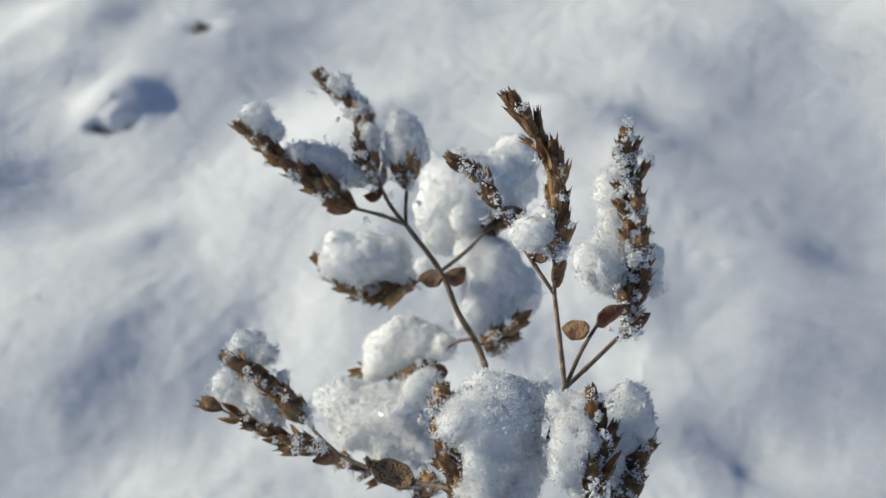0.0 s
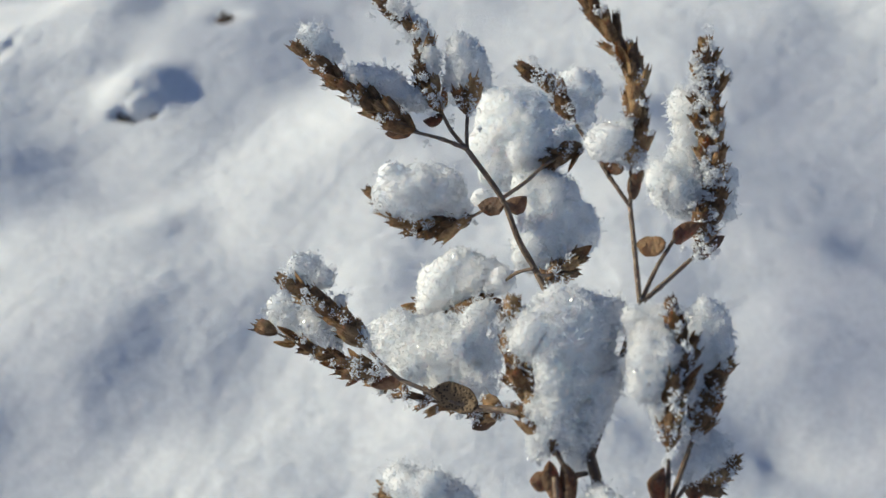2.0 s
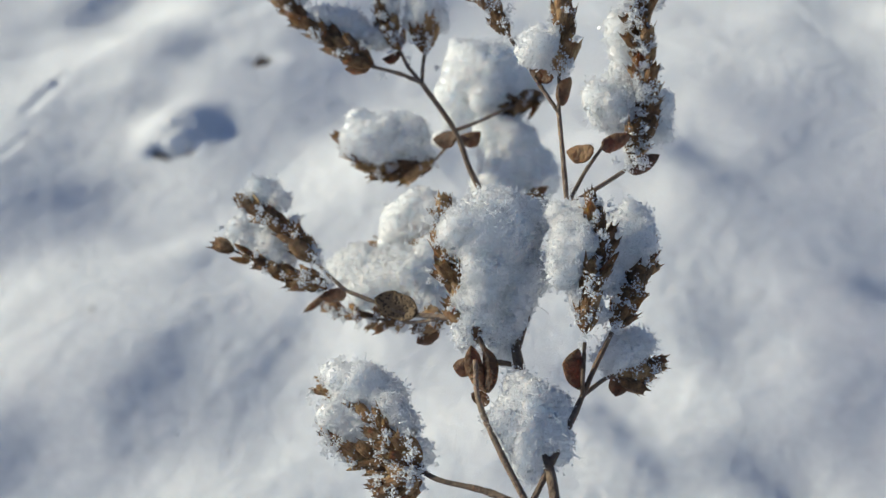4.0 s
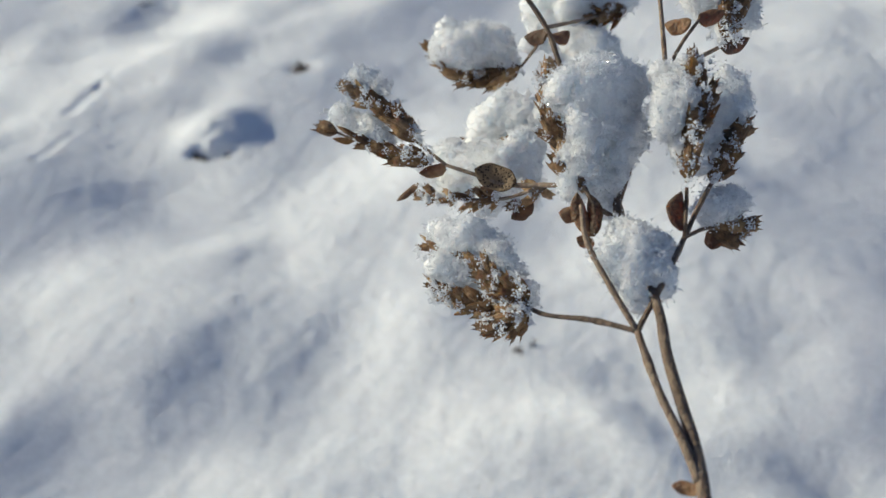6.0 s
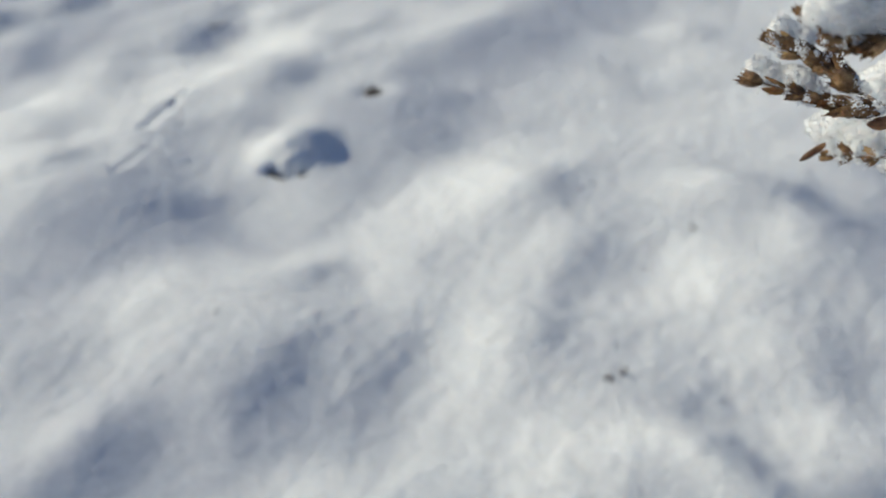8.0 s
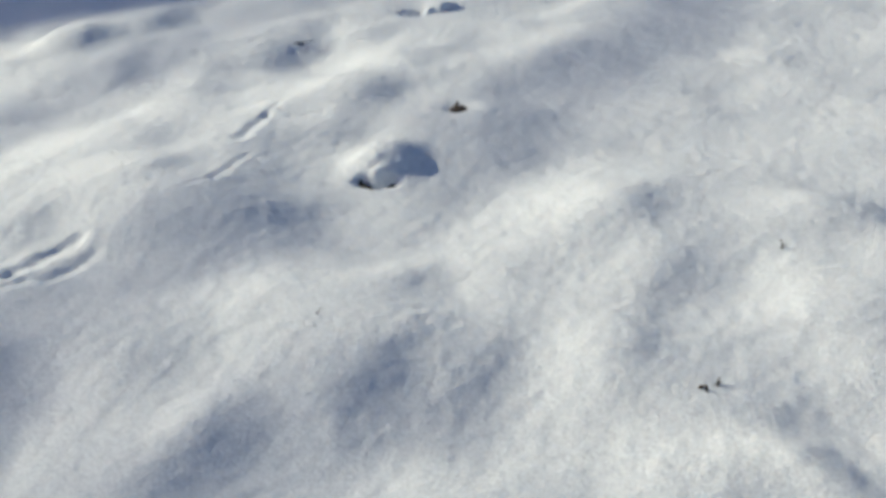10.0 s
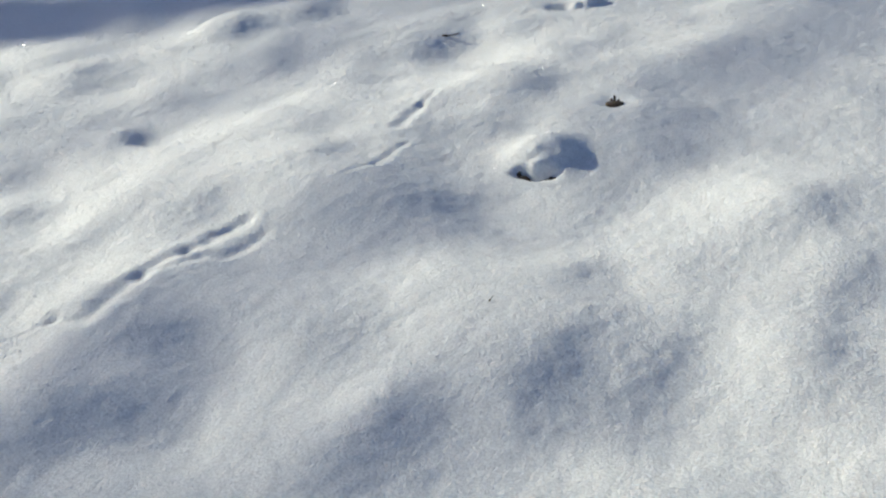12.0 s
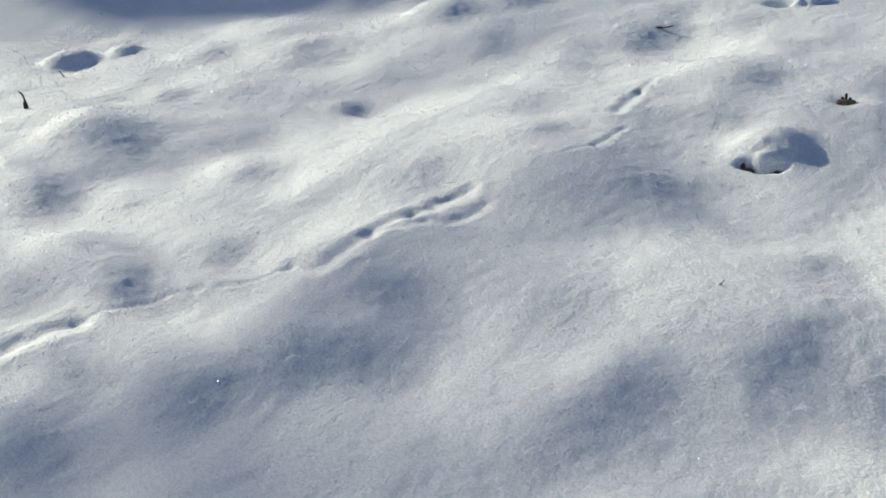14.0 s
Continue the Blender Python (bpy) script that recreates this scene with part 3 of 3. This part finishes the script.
stem('twig', [(-9.0, 116.9, 462.1), (-5.0, 124.0, 460.0), (-0.6, 133.7, 457.1), (5.4, 138.9, 456.6)], 0.35, 0.28)
stem('twig', [(-4.4, 109.9, 453.0), (-7.3, 112.8, 449.7), (-9.7, 114.7, 445.9), (-11.7, 114.2, 443.9)], 0.30, 0.25)
stem('twig', [(-9.0, 116.7, 461.8), (-11.4, 123.6, 455.5), (-14.2, 128.7, 450.1)], 0.30, 0.25)
stem('twig', [(-4.0, 109.0, 452.3), (-1.7, 113.5, 448.3), (0.7, 119.3, 445.7)], 0.30, 0.25)
stem('twig', [(0.5, 74.0, 453.4), (-4.1, 76.7, 453.2), (-9.2, 82.4, 450.3), (-15.4, 84.8, 449.2), (-19.0, 86.0, 450.0), (-25.1, 88.9, 450.8)], 0.42, 0.30)
stem('twig', [(-25.1, 88.9, 450.8), (-27.9, 91.3, 452.0), (-30.2, 93.9, 452.7)], 0.30, 0.25)
stem('twig', [(-9.2, 82.4, 450.3), (-15.2, 87.6, 445.2), (-19.7, 91.2, 442.6)], 0.30, 0.25)
stem('twig', [(0.1, 70.0, 452.2), (-2.3, 67.5, 455.5), (-3.8, 69.7, 457.3)], 0.35, 0.30)

# flower spikes of dry husks
spike([(-21.8, 122.8, 471.7), (-27.6, 125.8, 474.3), (-33.8, 129.5, 477.9), (-39.9, 133.6, 482.0)], 9, 4.4, 32)
spike([(-17.9, 126.6, 472.6), (-20.3, 130.6, 476.2), (-21.4, 137.1, 481.1), (-27.3, 142.7, 485.4)], 8, 4.2, 32, 3.0)
spike([(-13.9, 127.2, 471.3), (-14.0, 129.0, 473.5), (-14.0, 130.7, 475.6)], 3, 4.6, 45)
spike([(1.4, 103.7, 483.6), (-0.8, 106.9, 486.3), (-4.4, 109.4, 488.6)], 6, 3.7, 26)
spike([(8.0, 96.6, 480.5), (8.6, 98.6, 484.5), (8.6, 103.1, 491.0), (4.1, 108.9, 497.6)], 12, 3.9, 31)
spike([(17.9, 96.5, 466.3), (20.8, 103.7, 472.0), (20.2, 108.1, 481.4), (19.8, 111.5, 488.8)], 11, 4.0, 44, 7.0)
spike([(6.5, 139.2, 456.8), (3.4, 138.4, 456.1), (-0.4, 135.7, 456.4)], 5, 4.2, 50)
spike([(-14.3, 128.7, 450.1), (-19.7, 128.6, 448.3), (-26.4, 129.5, 448.6), (-32.2, 132.5, 452.9)], 9, 4.2, 36)
spike([(-11.4, 114.2, 443.9), (-15.2, 114.4, 441.4), (-20.3, 116.0, 439.2), (-25.2, 117.5, 438.5)], 7, 4.2, 36)
spike([(-2.3, 111.8, 447.9), (-0.5, 116.8, 446.0), (3.8, 121.8, 445.2)], 4, 4.4, 50)
spike([(-27.7, 89.9, 450.7), (-31.8, 91.4, 451.3), (-38.1, 94.4, 452.0), (-46.8, 98.8, 453.5)], 7, 3.8, 34)
spike([(-30.0, 93.8, 452.5), (-33.8, 97.2, 454.9), (-38.0, 100.2, 456.9), (-42.4, 103.0, 458.4)], 7, 3.9, 32)
spike([(-17.0, 89.5, 444.0), (-20.8, 92.0, 442.3), (-27.7, 96.7, 440.1), (-32.7, 100.7, 438.4)], 5, 2.9, 52)
spike([(-9.4, 83.0, 449.5), (-12.1, 87.8, 444.7), (-14.2, 88.7, 442.9)], 2, 3.9, 60)
spike([(-3.9, 69.7, 456.4), (-6.1, 75.2, 459.5), (-8.1, 79.4, 462.7), (-8.4, 84.0, 467.5)], 10, 4.0, 38, 2.5)
spike([(9.6, 68.0, 458.4), (10.7, 72.1, 462.4), (11.9, 76.2, 466.2), (11.4, 79.8, 469.8)], 9, 3.7, 30, 2.0)
spike([(13.4, 71.8, 455.8), (15.5, 75.7, 457.4), (17.3, 79.4, 458.8), (18.9, 83.2, 460.3)], 7, 3.9, 36)
spike([(13.5, 70.0, 449.7), (16.2, 72.0, 448.3), (19.0, 74.2, 447.3)], 4, 3.6, 48)
spike([(-11.2, 57.8, 446.3), (-15.3, 61.1, 447.6), (-20.0, 66.6, 447.9), (-27.0, 72.0, 446.8)], 9, 3.6, 34, 2.0)
spike([(-11.3, 57.6, 446.1), (-16.3, 60.0, 444.5), (-20.7, 62.3, 443.7), (-25.4, 66.3, 443.6)], 7, 3.6, 38, 2.0)
spike([(-11.5, 57.0, 446.0), (-13.6, 57.0, 444.0), (-16.6, 57.8, 442.3)], 4, 3.6, 44)

# larger leaves and single husks
leaf((-13.9, 84.2, 449.7), (-20.3, 86.1, 451.4), 4.3, 0.15, 0, 'leaf', 'brown oval leaf with dark speckles')
leaf((12.4, 92.1, 471.1), (8.7, 93.1, 470.5), 3.0, 0.50, 20, 'leaf', '')
leaf((13.6, 92.9, 470.9), (17.8, 96.6, 470.7), 2.4, 0.50, 10, 'leaf', '')
leaf((17.5, 96.3, 465.3), (22.6, 101.5, 464.3), 2.8, 0.50, 0, 'leaf', '')
leaf((8.2, 94.5, 477.0), (9.5, 96.0, 480.5), 2.2, 0.60, 30, 'leaf', '')
leaf((7.2, 97.2, 479.7), (4.4, 98.8, 480.4), 2.0, 0.50, 0, 'leaf', '')
leaf((-22.7, 123.0, 472.0), (-27.2, 123.5, 471.4), 2.0, 0.70, 0, 'leaf', '')
leaf((-17.7, 126.6, 472.6), (-21.1, 126.6, 471.4), 2.6, 0.50, 40, 'leaf', '')
leaf((-8.7, 116.3, 461.3), (-12.9, 118.1, 460.0), 3.2, 0.50, 10, 'leaf', '')
leaf((-8.4, 116.3, 460.5), (-5.0, 120.0, 459.8), 3.4, 0.50, -20, 'leaf', '')
leaf((8.8, 63.4, 453.8), (8.6, 65.9, 458.3), 3.2, 0.60, 40, 'leaf', '')
leaf((-2.9, 64.7, 452.5), (-4.8, 68.4, 457.1), 2.6, 0.60, 30, 'leaf', '')
leaf((-2.9, 64.5, 452.5), (-2.9, 68.2, 456.9), 2.4, 0.60, -30, 'leaf', '')
leaf((-4.4, 67.0, 454.9), (-7.2, 67.3, 454.6), 2.6, 0.50, 20, 'leaf', '')
leaf((-2.7, 63.2, 451.9), (-4.9, 64.4, 452.5), 1.8, 0.50, 0, 'leaf', '')
leaf((-32.2, 101.1, 440.6), (-36.4, 100.6, 437.4), 1.2, 0.30, 0, 'leaf', '')
leaf((-25.1, 88.7, 450.5), (-29.7, 89.6, 449.1), 2.2, 0.70, 0, 'leaf', '')
leaf((14.3, 70.9, 449.1), (13.7, 69.2, 446.7), 2.6, 0.50, 10, 'leaf', '')
leaf((-11.6, 87.6, 444.3), (-15.1, 87.0, 441.5), 2.8, 0.50, 10, 'leaf', '')
leaf((-11.3, 113.9, 443.5), (-10.5, 112.1, 441.2), 2.4, 0.50, 30, 'leaf', '')
leaf((7.7, 31.4, 440.2), (4.8, 32.6, 439.9), 1.6, 0.40, 0, 'leaf', '')

# fresh snow lying on the plant
snow_clump('small cap of loose snow crystals on a dry flower spike', [(-38.9, 135.8, 483.9, 1.1), (-37.6, 135.3, 483.0, 1.8), (-35.5, 133.3, 481.2, 1.1), (-30.9, 131.1, 478.0, 1.7), (-28.6, 130.9, 476.7, 1.8), (-26.1, 130.3, 475.7, 2.1), (-23.6, 129.3, 474.9, 1.7), (-21.6, 128.7, 474.0, 1.2)], 1.0)
snow_clump('small cap of loose snow crystals on a dry flower spike', [(-24.7, 141.6, 484.6, 1.4), (-21.8, 139.3, 482.2, 0.8), (-20.6, 137.5, 480.8, 1.3), (-19.9, 134.6, 479.5, 1.0), (-19.2, 131.9, 477.7, 1.2)], 1.0)
snow_clump('small cap of loose snow crystals on a dry flower spike', [(-13.5, 132.9, 478.3, 2.8), (-13.9, 134.2, 479.9, 1.8), (-12.4, 132.2, 475.7, 2.0), (-15.0, 131.8, 475.5, 1.7)], 1.0)
snow_clump('fluffy clump of snow resting on the dry stems', [(-4.5, 144.4, 456.5, 8.6), (-8.5, 146.7, 459.7, 4.6), (2.1, 147.9, 456.9, 6.2), (6.2, 152.3, 460.2, 4.3), (-9.0, 139.3, 453.9, 4.6), (-3.9, 137.1, 453.8, 3.9), (-12.0, 141.9, 457.4, 2.3)], 0.6)
snow_clump('fluffy clump of snow resting on the dry stems', [(-0.3, 131.7, 449.9, 5.3), (3.7, 130.1, 444.4, 4.7), (-1.2, 127.0, 445.9, 4.9), (-3.2, 132.1, 452.3, 3.8), (0.5, 122.8, 443.7, 2.8), (-5.0, 120.9, 446.7, 2.6)], 0.6)
snow_clump('fluffy clump of snow resting on the dry stems', [(-24.0, 133.0, 452.6, 4.5), (-27.6, 133.3, 453.3, 3.9), (-19.4, 133.4, 452.6, 3.9), (-29.7, 131.8, 451.7, 2.5), (-17.0, 130.6, 450.4, 2.0), (-12.5, 127.1, 455.1, 1.3)], 0.6)
snow_clump('fluffy clump of snow resting on the dry stems', [(-17.0, 120.0, 443.7, 4.2), (-20.1, 118.7, 442.5, 3.8), (-13.0, 118.5, 444.7, 3.5), (-16.4, 120.7, 446.1, 2.8), (-22.2, 117.2, 440.9, 2.4), (-9.7, 115.7, 445.6, 1.5)], 0.6)
snow_clump('small cap of loose snow crystals on a dry flower spike', [(6.0, 97.7, 484.5, 1.4), (4.2, 97.9, 483.3, 1.1), (7.6, 98.5, 485.7, 0.9)], 1.0)
snow_clump('small cap of loose snow crystals on a dry flower spike', [(17.8, 111.6, 482.0, 1.1), (17.7, 110.8, 479.4, 1.8), (18.0, 109.6, 474.8, 2.1), (15.6, 104.0, 471.3, 2.9), (18.1, 105.4, 468.0, 2.8), (23.6, 109.0, 468.6, 1.8), (19.0, 100.6, 466.7, 1.4), (14.5, 105.0, 472.7, 1.8), (22.7, 113.5, 483.8, 0.6), (23.6, 106.3, 465.4, 1.5)], 1.0)
snow_clump('small cap of loose snow crystals on a dry flower spike', [(-44.6, 103.0, 453.7, 1.5), (-41.7, 100.7, 453.0, 1.7), (-38.5, 98.1, 452.6, 1.6), (-36.0, 96.3, 451.6, 1.0)], 1.0)
snow_clump('small cap of loose snow crystals on a dry flower spike', [(-40.4, 107.3, 458.5, 1.7), (-41.3, 105.6, 457.4, 1.2), (-37.2, 103.8, 457.9, 1.1), (-34.8, 100.9, 455.6, 0.8), (-30.8, 95.7, 453.5, 0.7)], 1.0)
snow_clump('fluffy clump of snow resting on the dry stems', [(-27.0, 109.2, 439.5, 4.4), (-31.0, 111.2, 439.2, 2.1), (-20.2, 105.8, 439.4, 5.7), (-15.5, 102.9, 440.1, 4.8), (-13.3, 107.2, 443.5, 3.5), (-20.2, 101.0, 438.2, 3.3), (-13.7, 96.7, 440.2, 2.0), (-25.9, 104.8, 438.8, 3.4)], 1.0)
snow_clump('fluffy clump of snow resting on the dry stems', [(-2.4, 82.3, 464.5, 5.4), (-5.9, 81.3, 465.7, 3.2), (1.2, 83.1, 464.8, 3.7), (-2.5, 78.2, 460.3, 4.4), (1.7, 80.0, 460.1, 2.9), (-4.0, 74.0, 458.2, 3.0), (4.3, 84.8, 464.7, 2.1), (4.1, 79.3, 458.5, 1.5), (-0.6, 75.2, 455.5, 2.1), (-5.1, 72.5, 456.3, 1.6), (-1.6, 85.4, 467.0, 2.9), (-1.1, 71.8, 452.5, 1.3), (2.1, 74.9, 458.9, 1.6), (3.4, 76.6, 461.0, 1.4), (1.0, 74.0, 456.0, 1.3)], 1.0)
snow_clump('fluffy clump of snow resting on the dry stems', [(2.2, 62.3, 452.1, 2.8), (0.5, 59.6, 450.4, 2.5), (3.9, 59.2, 450.7, 2.5), (2.2, 55.8, 449.7, 1.7), (5.7, 62.7, 451.7, 1.8), (-1.1, 60.2, 451.7, 1.3), (6.0, 57.5, 449.4, 1.0), (1.2, 65.0, 452.7, 1.7)], 1.0)
snow_clump('fluffy clump of snow resting on the dry stems', [(8.9, 78.1, 466.2, 2.8), (8.0, 74.9, 463.6, 2.5), (9.8, 80.8, 468.0, 2.0), (9.8, 73.1, 460.1, 1.2), (7.6, 81.5, 467.9, 1.6)], 1.0)
snow_clump('fluffy clump of snow resting on the dry stems', [(15.5, 82.4, 461.8, 3.1), (16.4, 84.6, 463.1, 2.6), (13.7, 78.1, 459.7, 1.9), (17.8, 83.6, 459.4, 1.3), (11.9, 73.1, 458.2, 1.2)], 1.0)
snow_clump('small cap of loose snow crystals on a dry flower spike', [(15.0, 72.9, 451.7, 2.1), (17.5, 74.4, 451.6, 1.4), (13.2, 70.5, 452.3, 1.4)], 1.0)
snow_clump('small cap of loose snow crystals on a dry flower spike', [(-23.4, 71.9, 447.6, 2.7), (-19.7, 70.3, 447.9, 3.1), (-16.6, 68.1, 447.4, 2.4), (-14.6, 64.2, 446.6, 2.4), (-23.9, 67.9, 445.5, 2.3), (-20.2, 66.2, 445.7, 1.9), (-12.2, 60.5, 446.0, 1.0)], 1.0)

# ---- litter in the snow ----
def sliver(name, label, category, x, y, points, r, mat=LITTER):
    """A bit of dry stalk or blade standing out of the snow; points in millimetres from where it comes out."""
    foot = Vector((x, y, height_at(x, y)))
    line = smooth_line([foot + Vector(p) * MM for p in points], 5)
    verts, faces = tube(line, lambda s: r * MM * (1 - 0.75 * s) * (1 + 0.25 * math.sin(9 * s)), 6)
    me = poly_mesh(name, verts, faces)
    me.materials.append(mat)
    return tagged(new(name, me), label, category)


for away, side, tall in ((0, -3, 19), (6, 3, 9), (-6, 2, 11)):
    sliver("dead_stalk", "short dark dead stalk poking out of a hollow", "stalk", -0.436 + 0.5 * away * MM, 1.358 + 0.3 * side * MM, [(0, 0, -12), (0.2 * away, 0.3 * side, 0.5 * tall), (0.7 * away, side, tall)], 5.0)
sliver("curled_blade", "thin curled brown blade standing out of snow", "dry leaf", -2.025, 1.008, [(0, 0, -6), (2, 0, 11), (3, 1, 20), (-1, 2, 31), (-12, 3, 36)], 4.6)
sliver("dry_twig", "thin dark twig leaning out of snow", "twig", -2.235, 1.275, [(9, 2, -8), (2, 1, 5), (-8, 0, 19)], 2.6)
sliver("dry_twig", "small dark twig fragment lying on snow", "twig", -0.057, 0.643, [(-4, 2, 0), (0, 0, 3), (4, -2, 3)], 2.0)
sliver("dry_twig", "small dark twig fragment lying on snow", "twig", -0.055, 0.642, [(0, -2, -1), (1, 1, 3), (-2, 3, 5)], 1.5)
sliver("dry_twig", "small dark twig fragment lying on snow", "twig", -0.043, 0.655, [(-1, 0, -3), (0, 0, 3), (1, 1, 7)], 2.0)
sliver("dry_twig", "small dark twig fragment lying on snow", "twig", -0.042, 0.654, [(-3, -1, 0), (0, 0, 3), (3, 2, 3)], 1.4)
sliver("dry_twig", "tiny dark forked twig standing in snow", "twig", 0.041, 0.916, [(0, 0, -5), (0, 0, 5), (-3, 0, 13)], 1.5)
sliver("dry_twig", "tiny dark forked twig standing in snow", "twig", 0.041, 0.916, [(0, 0, 1), (2, 0, 4), (5, 0, 4)], 1.1)
sliver("dry_twig", "tiny reddish twig splinter on snow", "twig", -0.468, 0.708, [(-2, 0, 0), (0, 0, 3), (3, 0, 7)], 1.0)
sliver("dry_twig", "dark twig lying across a shaded hollow", "twig", -0.871, 1.794, [(-20, 0, 4), (0, 2, 5), (20, 3, 10)], 3.2)


def soil_shade_patch(label, spots):
    """Dark lumps for bare soil and dead grass where the snow has melted back, and for a dimple's shade; place and
    radius in millimetres.
    """
    b = np.array([(x, y, height_at(x * MM, y * MM) * 1000 + up, r) for x, y, up, r in spots])
    lo, hi = (b[:, :3] - b[:, 3:]).min(0) - 4, (b[:, :3] + b[:, 3:]).max(0) + 4
    p = np.stack(np.meshgrid(*[np.arange(l, u, 0.8) for l, u in zip(lo, hi)], indexing="ij"), -1)
    near = sum(np.exp(np.minimum(-0.8 * (np.linalg.norm(p - q[:3], axis=-1) - q[3]), 30)) for q in b)
    field = -np.log(near + 1e-12) / 0.8 + 1.6 * noise3(p / 5.0, 3) + 0.9 * noise3(p / 2.2, 4)
    v, f = surface(field, lo, 0.8)
    me = mesh_from("bare_soil", v * MM, f)
    me.materials.append(LITTER)
    return tagged(new("bare_soil", me), label, "soil")


soil_shade_patch("dark bare soil in a melted hollow under a snow mound", [(-537, 1101, 1, 4), (-531, 1097, 4, 7), (-524, 1094, 4, 6), (-517, 1091, 0, 4), (-509, 1089, 0, 4), (-500, 1093, 0, 4), (-493, 1096, 4, 7), (-486, 1099, 4, 6)])
# Around the stalks the dark lumps also stand in for the dimple's shade.
soil_shade_patch("dark clump round dead stalks, standing in for a shaded dimple too", [(-446, 1352, 3, 5), (-440, 1350, 3, 6), (-433, 1351, 4, 6), (-426, 1354, 3, 5)])


# ---- trees added out of view, whose boughs throw soft shade on the snow ----
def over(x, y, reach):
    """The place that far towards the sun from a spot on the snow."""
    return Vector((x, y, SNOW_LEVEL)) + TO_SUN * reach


def added_shade_tree(x, y, tall, girth, boughs):
    tree = tagged(new("added_shade_tree"), "unseen leafless tree added so its long boughs shade the snow", "tree")
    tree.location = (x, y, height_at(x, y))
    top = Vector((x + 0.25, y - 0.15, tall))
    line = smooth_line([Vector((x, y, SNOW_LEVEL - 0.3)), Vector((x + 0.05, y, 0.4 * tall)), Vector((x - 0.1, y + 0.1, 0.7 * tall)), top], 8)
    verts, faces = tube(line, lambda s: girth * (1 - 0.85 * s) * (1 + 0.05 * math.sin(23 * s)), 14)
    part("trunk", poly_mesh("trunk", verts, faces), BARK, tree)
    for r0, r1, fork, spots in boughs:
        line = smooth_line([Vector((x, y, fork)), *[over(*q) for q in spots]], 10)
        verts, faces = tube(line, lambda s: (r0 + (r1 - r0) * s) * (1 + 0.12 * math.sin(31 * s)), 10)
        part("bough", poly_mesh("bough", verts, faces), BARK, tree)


# Each added bough is routed over the snow spots it is meant to darken.
added_shade_tree(-9.4, -1.6, 6.5, 0.16, [
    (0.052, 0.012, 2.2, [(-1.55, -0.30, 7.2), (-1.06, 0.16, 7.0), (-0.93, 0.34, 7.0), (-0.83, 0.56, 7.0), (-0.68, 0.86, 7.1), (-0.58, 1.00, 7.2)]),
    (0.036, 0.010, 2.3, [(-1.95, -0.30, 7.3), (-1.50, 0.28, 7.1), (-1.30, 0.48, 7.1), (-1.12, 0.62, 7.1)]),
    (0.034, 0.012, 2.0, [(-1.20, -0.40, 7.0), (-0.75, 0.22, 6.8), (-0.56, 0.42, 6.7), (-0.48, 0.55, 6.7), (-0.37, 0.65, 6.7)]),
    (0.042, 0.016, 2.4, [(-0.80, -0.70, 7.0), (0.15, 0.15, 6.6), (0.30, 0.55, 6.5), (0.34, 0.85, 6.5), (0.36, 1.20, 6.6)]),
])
added_shade_tree(-8.6, 5.4, 7.0, 0.17, [
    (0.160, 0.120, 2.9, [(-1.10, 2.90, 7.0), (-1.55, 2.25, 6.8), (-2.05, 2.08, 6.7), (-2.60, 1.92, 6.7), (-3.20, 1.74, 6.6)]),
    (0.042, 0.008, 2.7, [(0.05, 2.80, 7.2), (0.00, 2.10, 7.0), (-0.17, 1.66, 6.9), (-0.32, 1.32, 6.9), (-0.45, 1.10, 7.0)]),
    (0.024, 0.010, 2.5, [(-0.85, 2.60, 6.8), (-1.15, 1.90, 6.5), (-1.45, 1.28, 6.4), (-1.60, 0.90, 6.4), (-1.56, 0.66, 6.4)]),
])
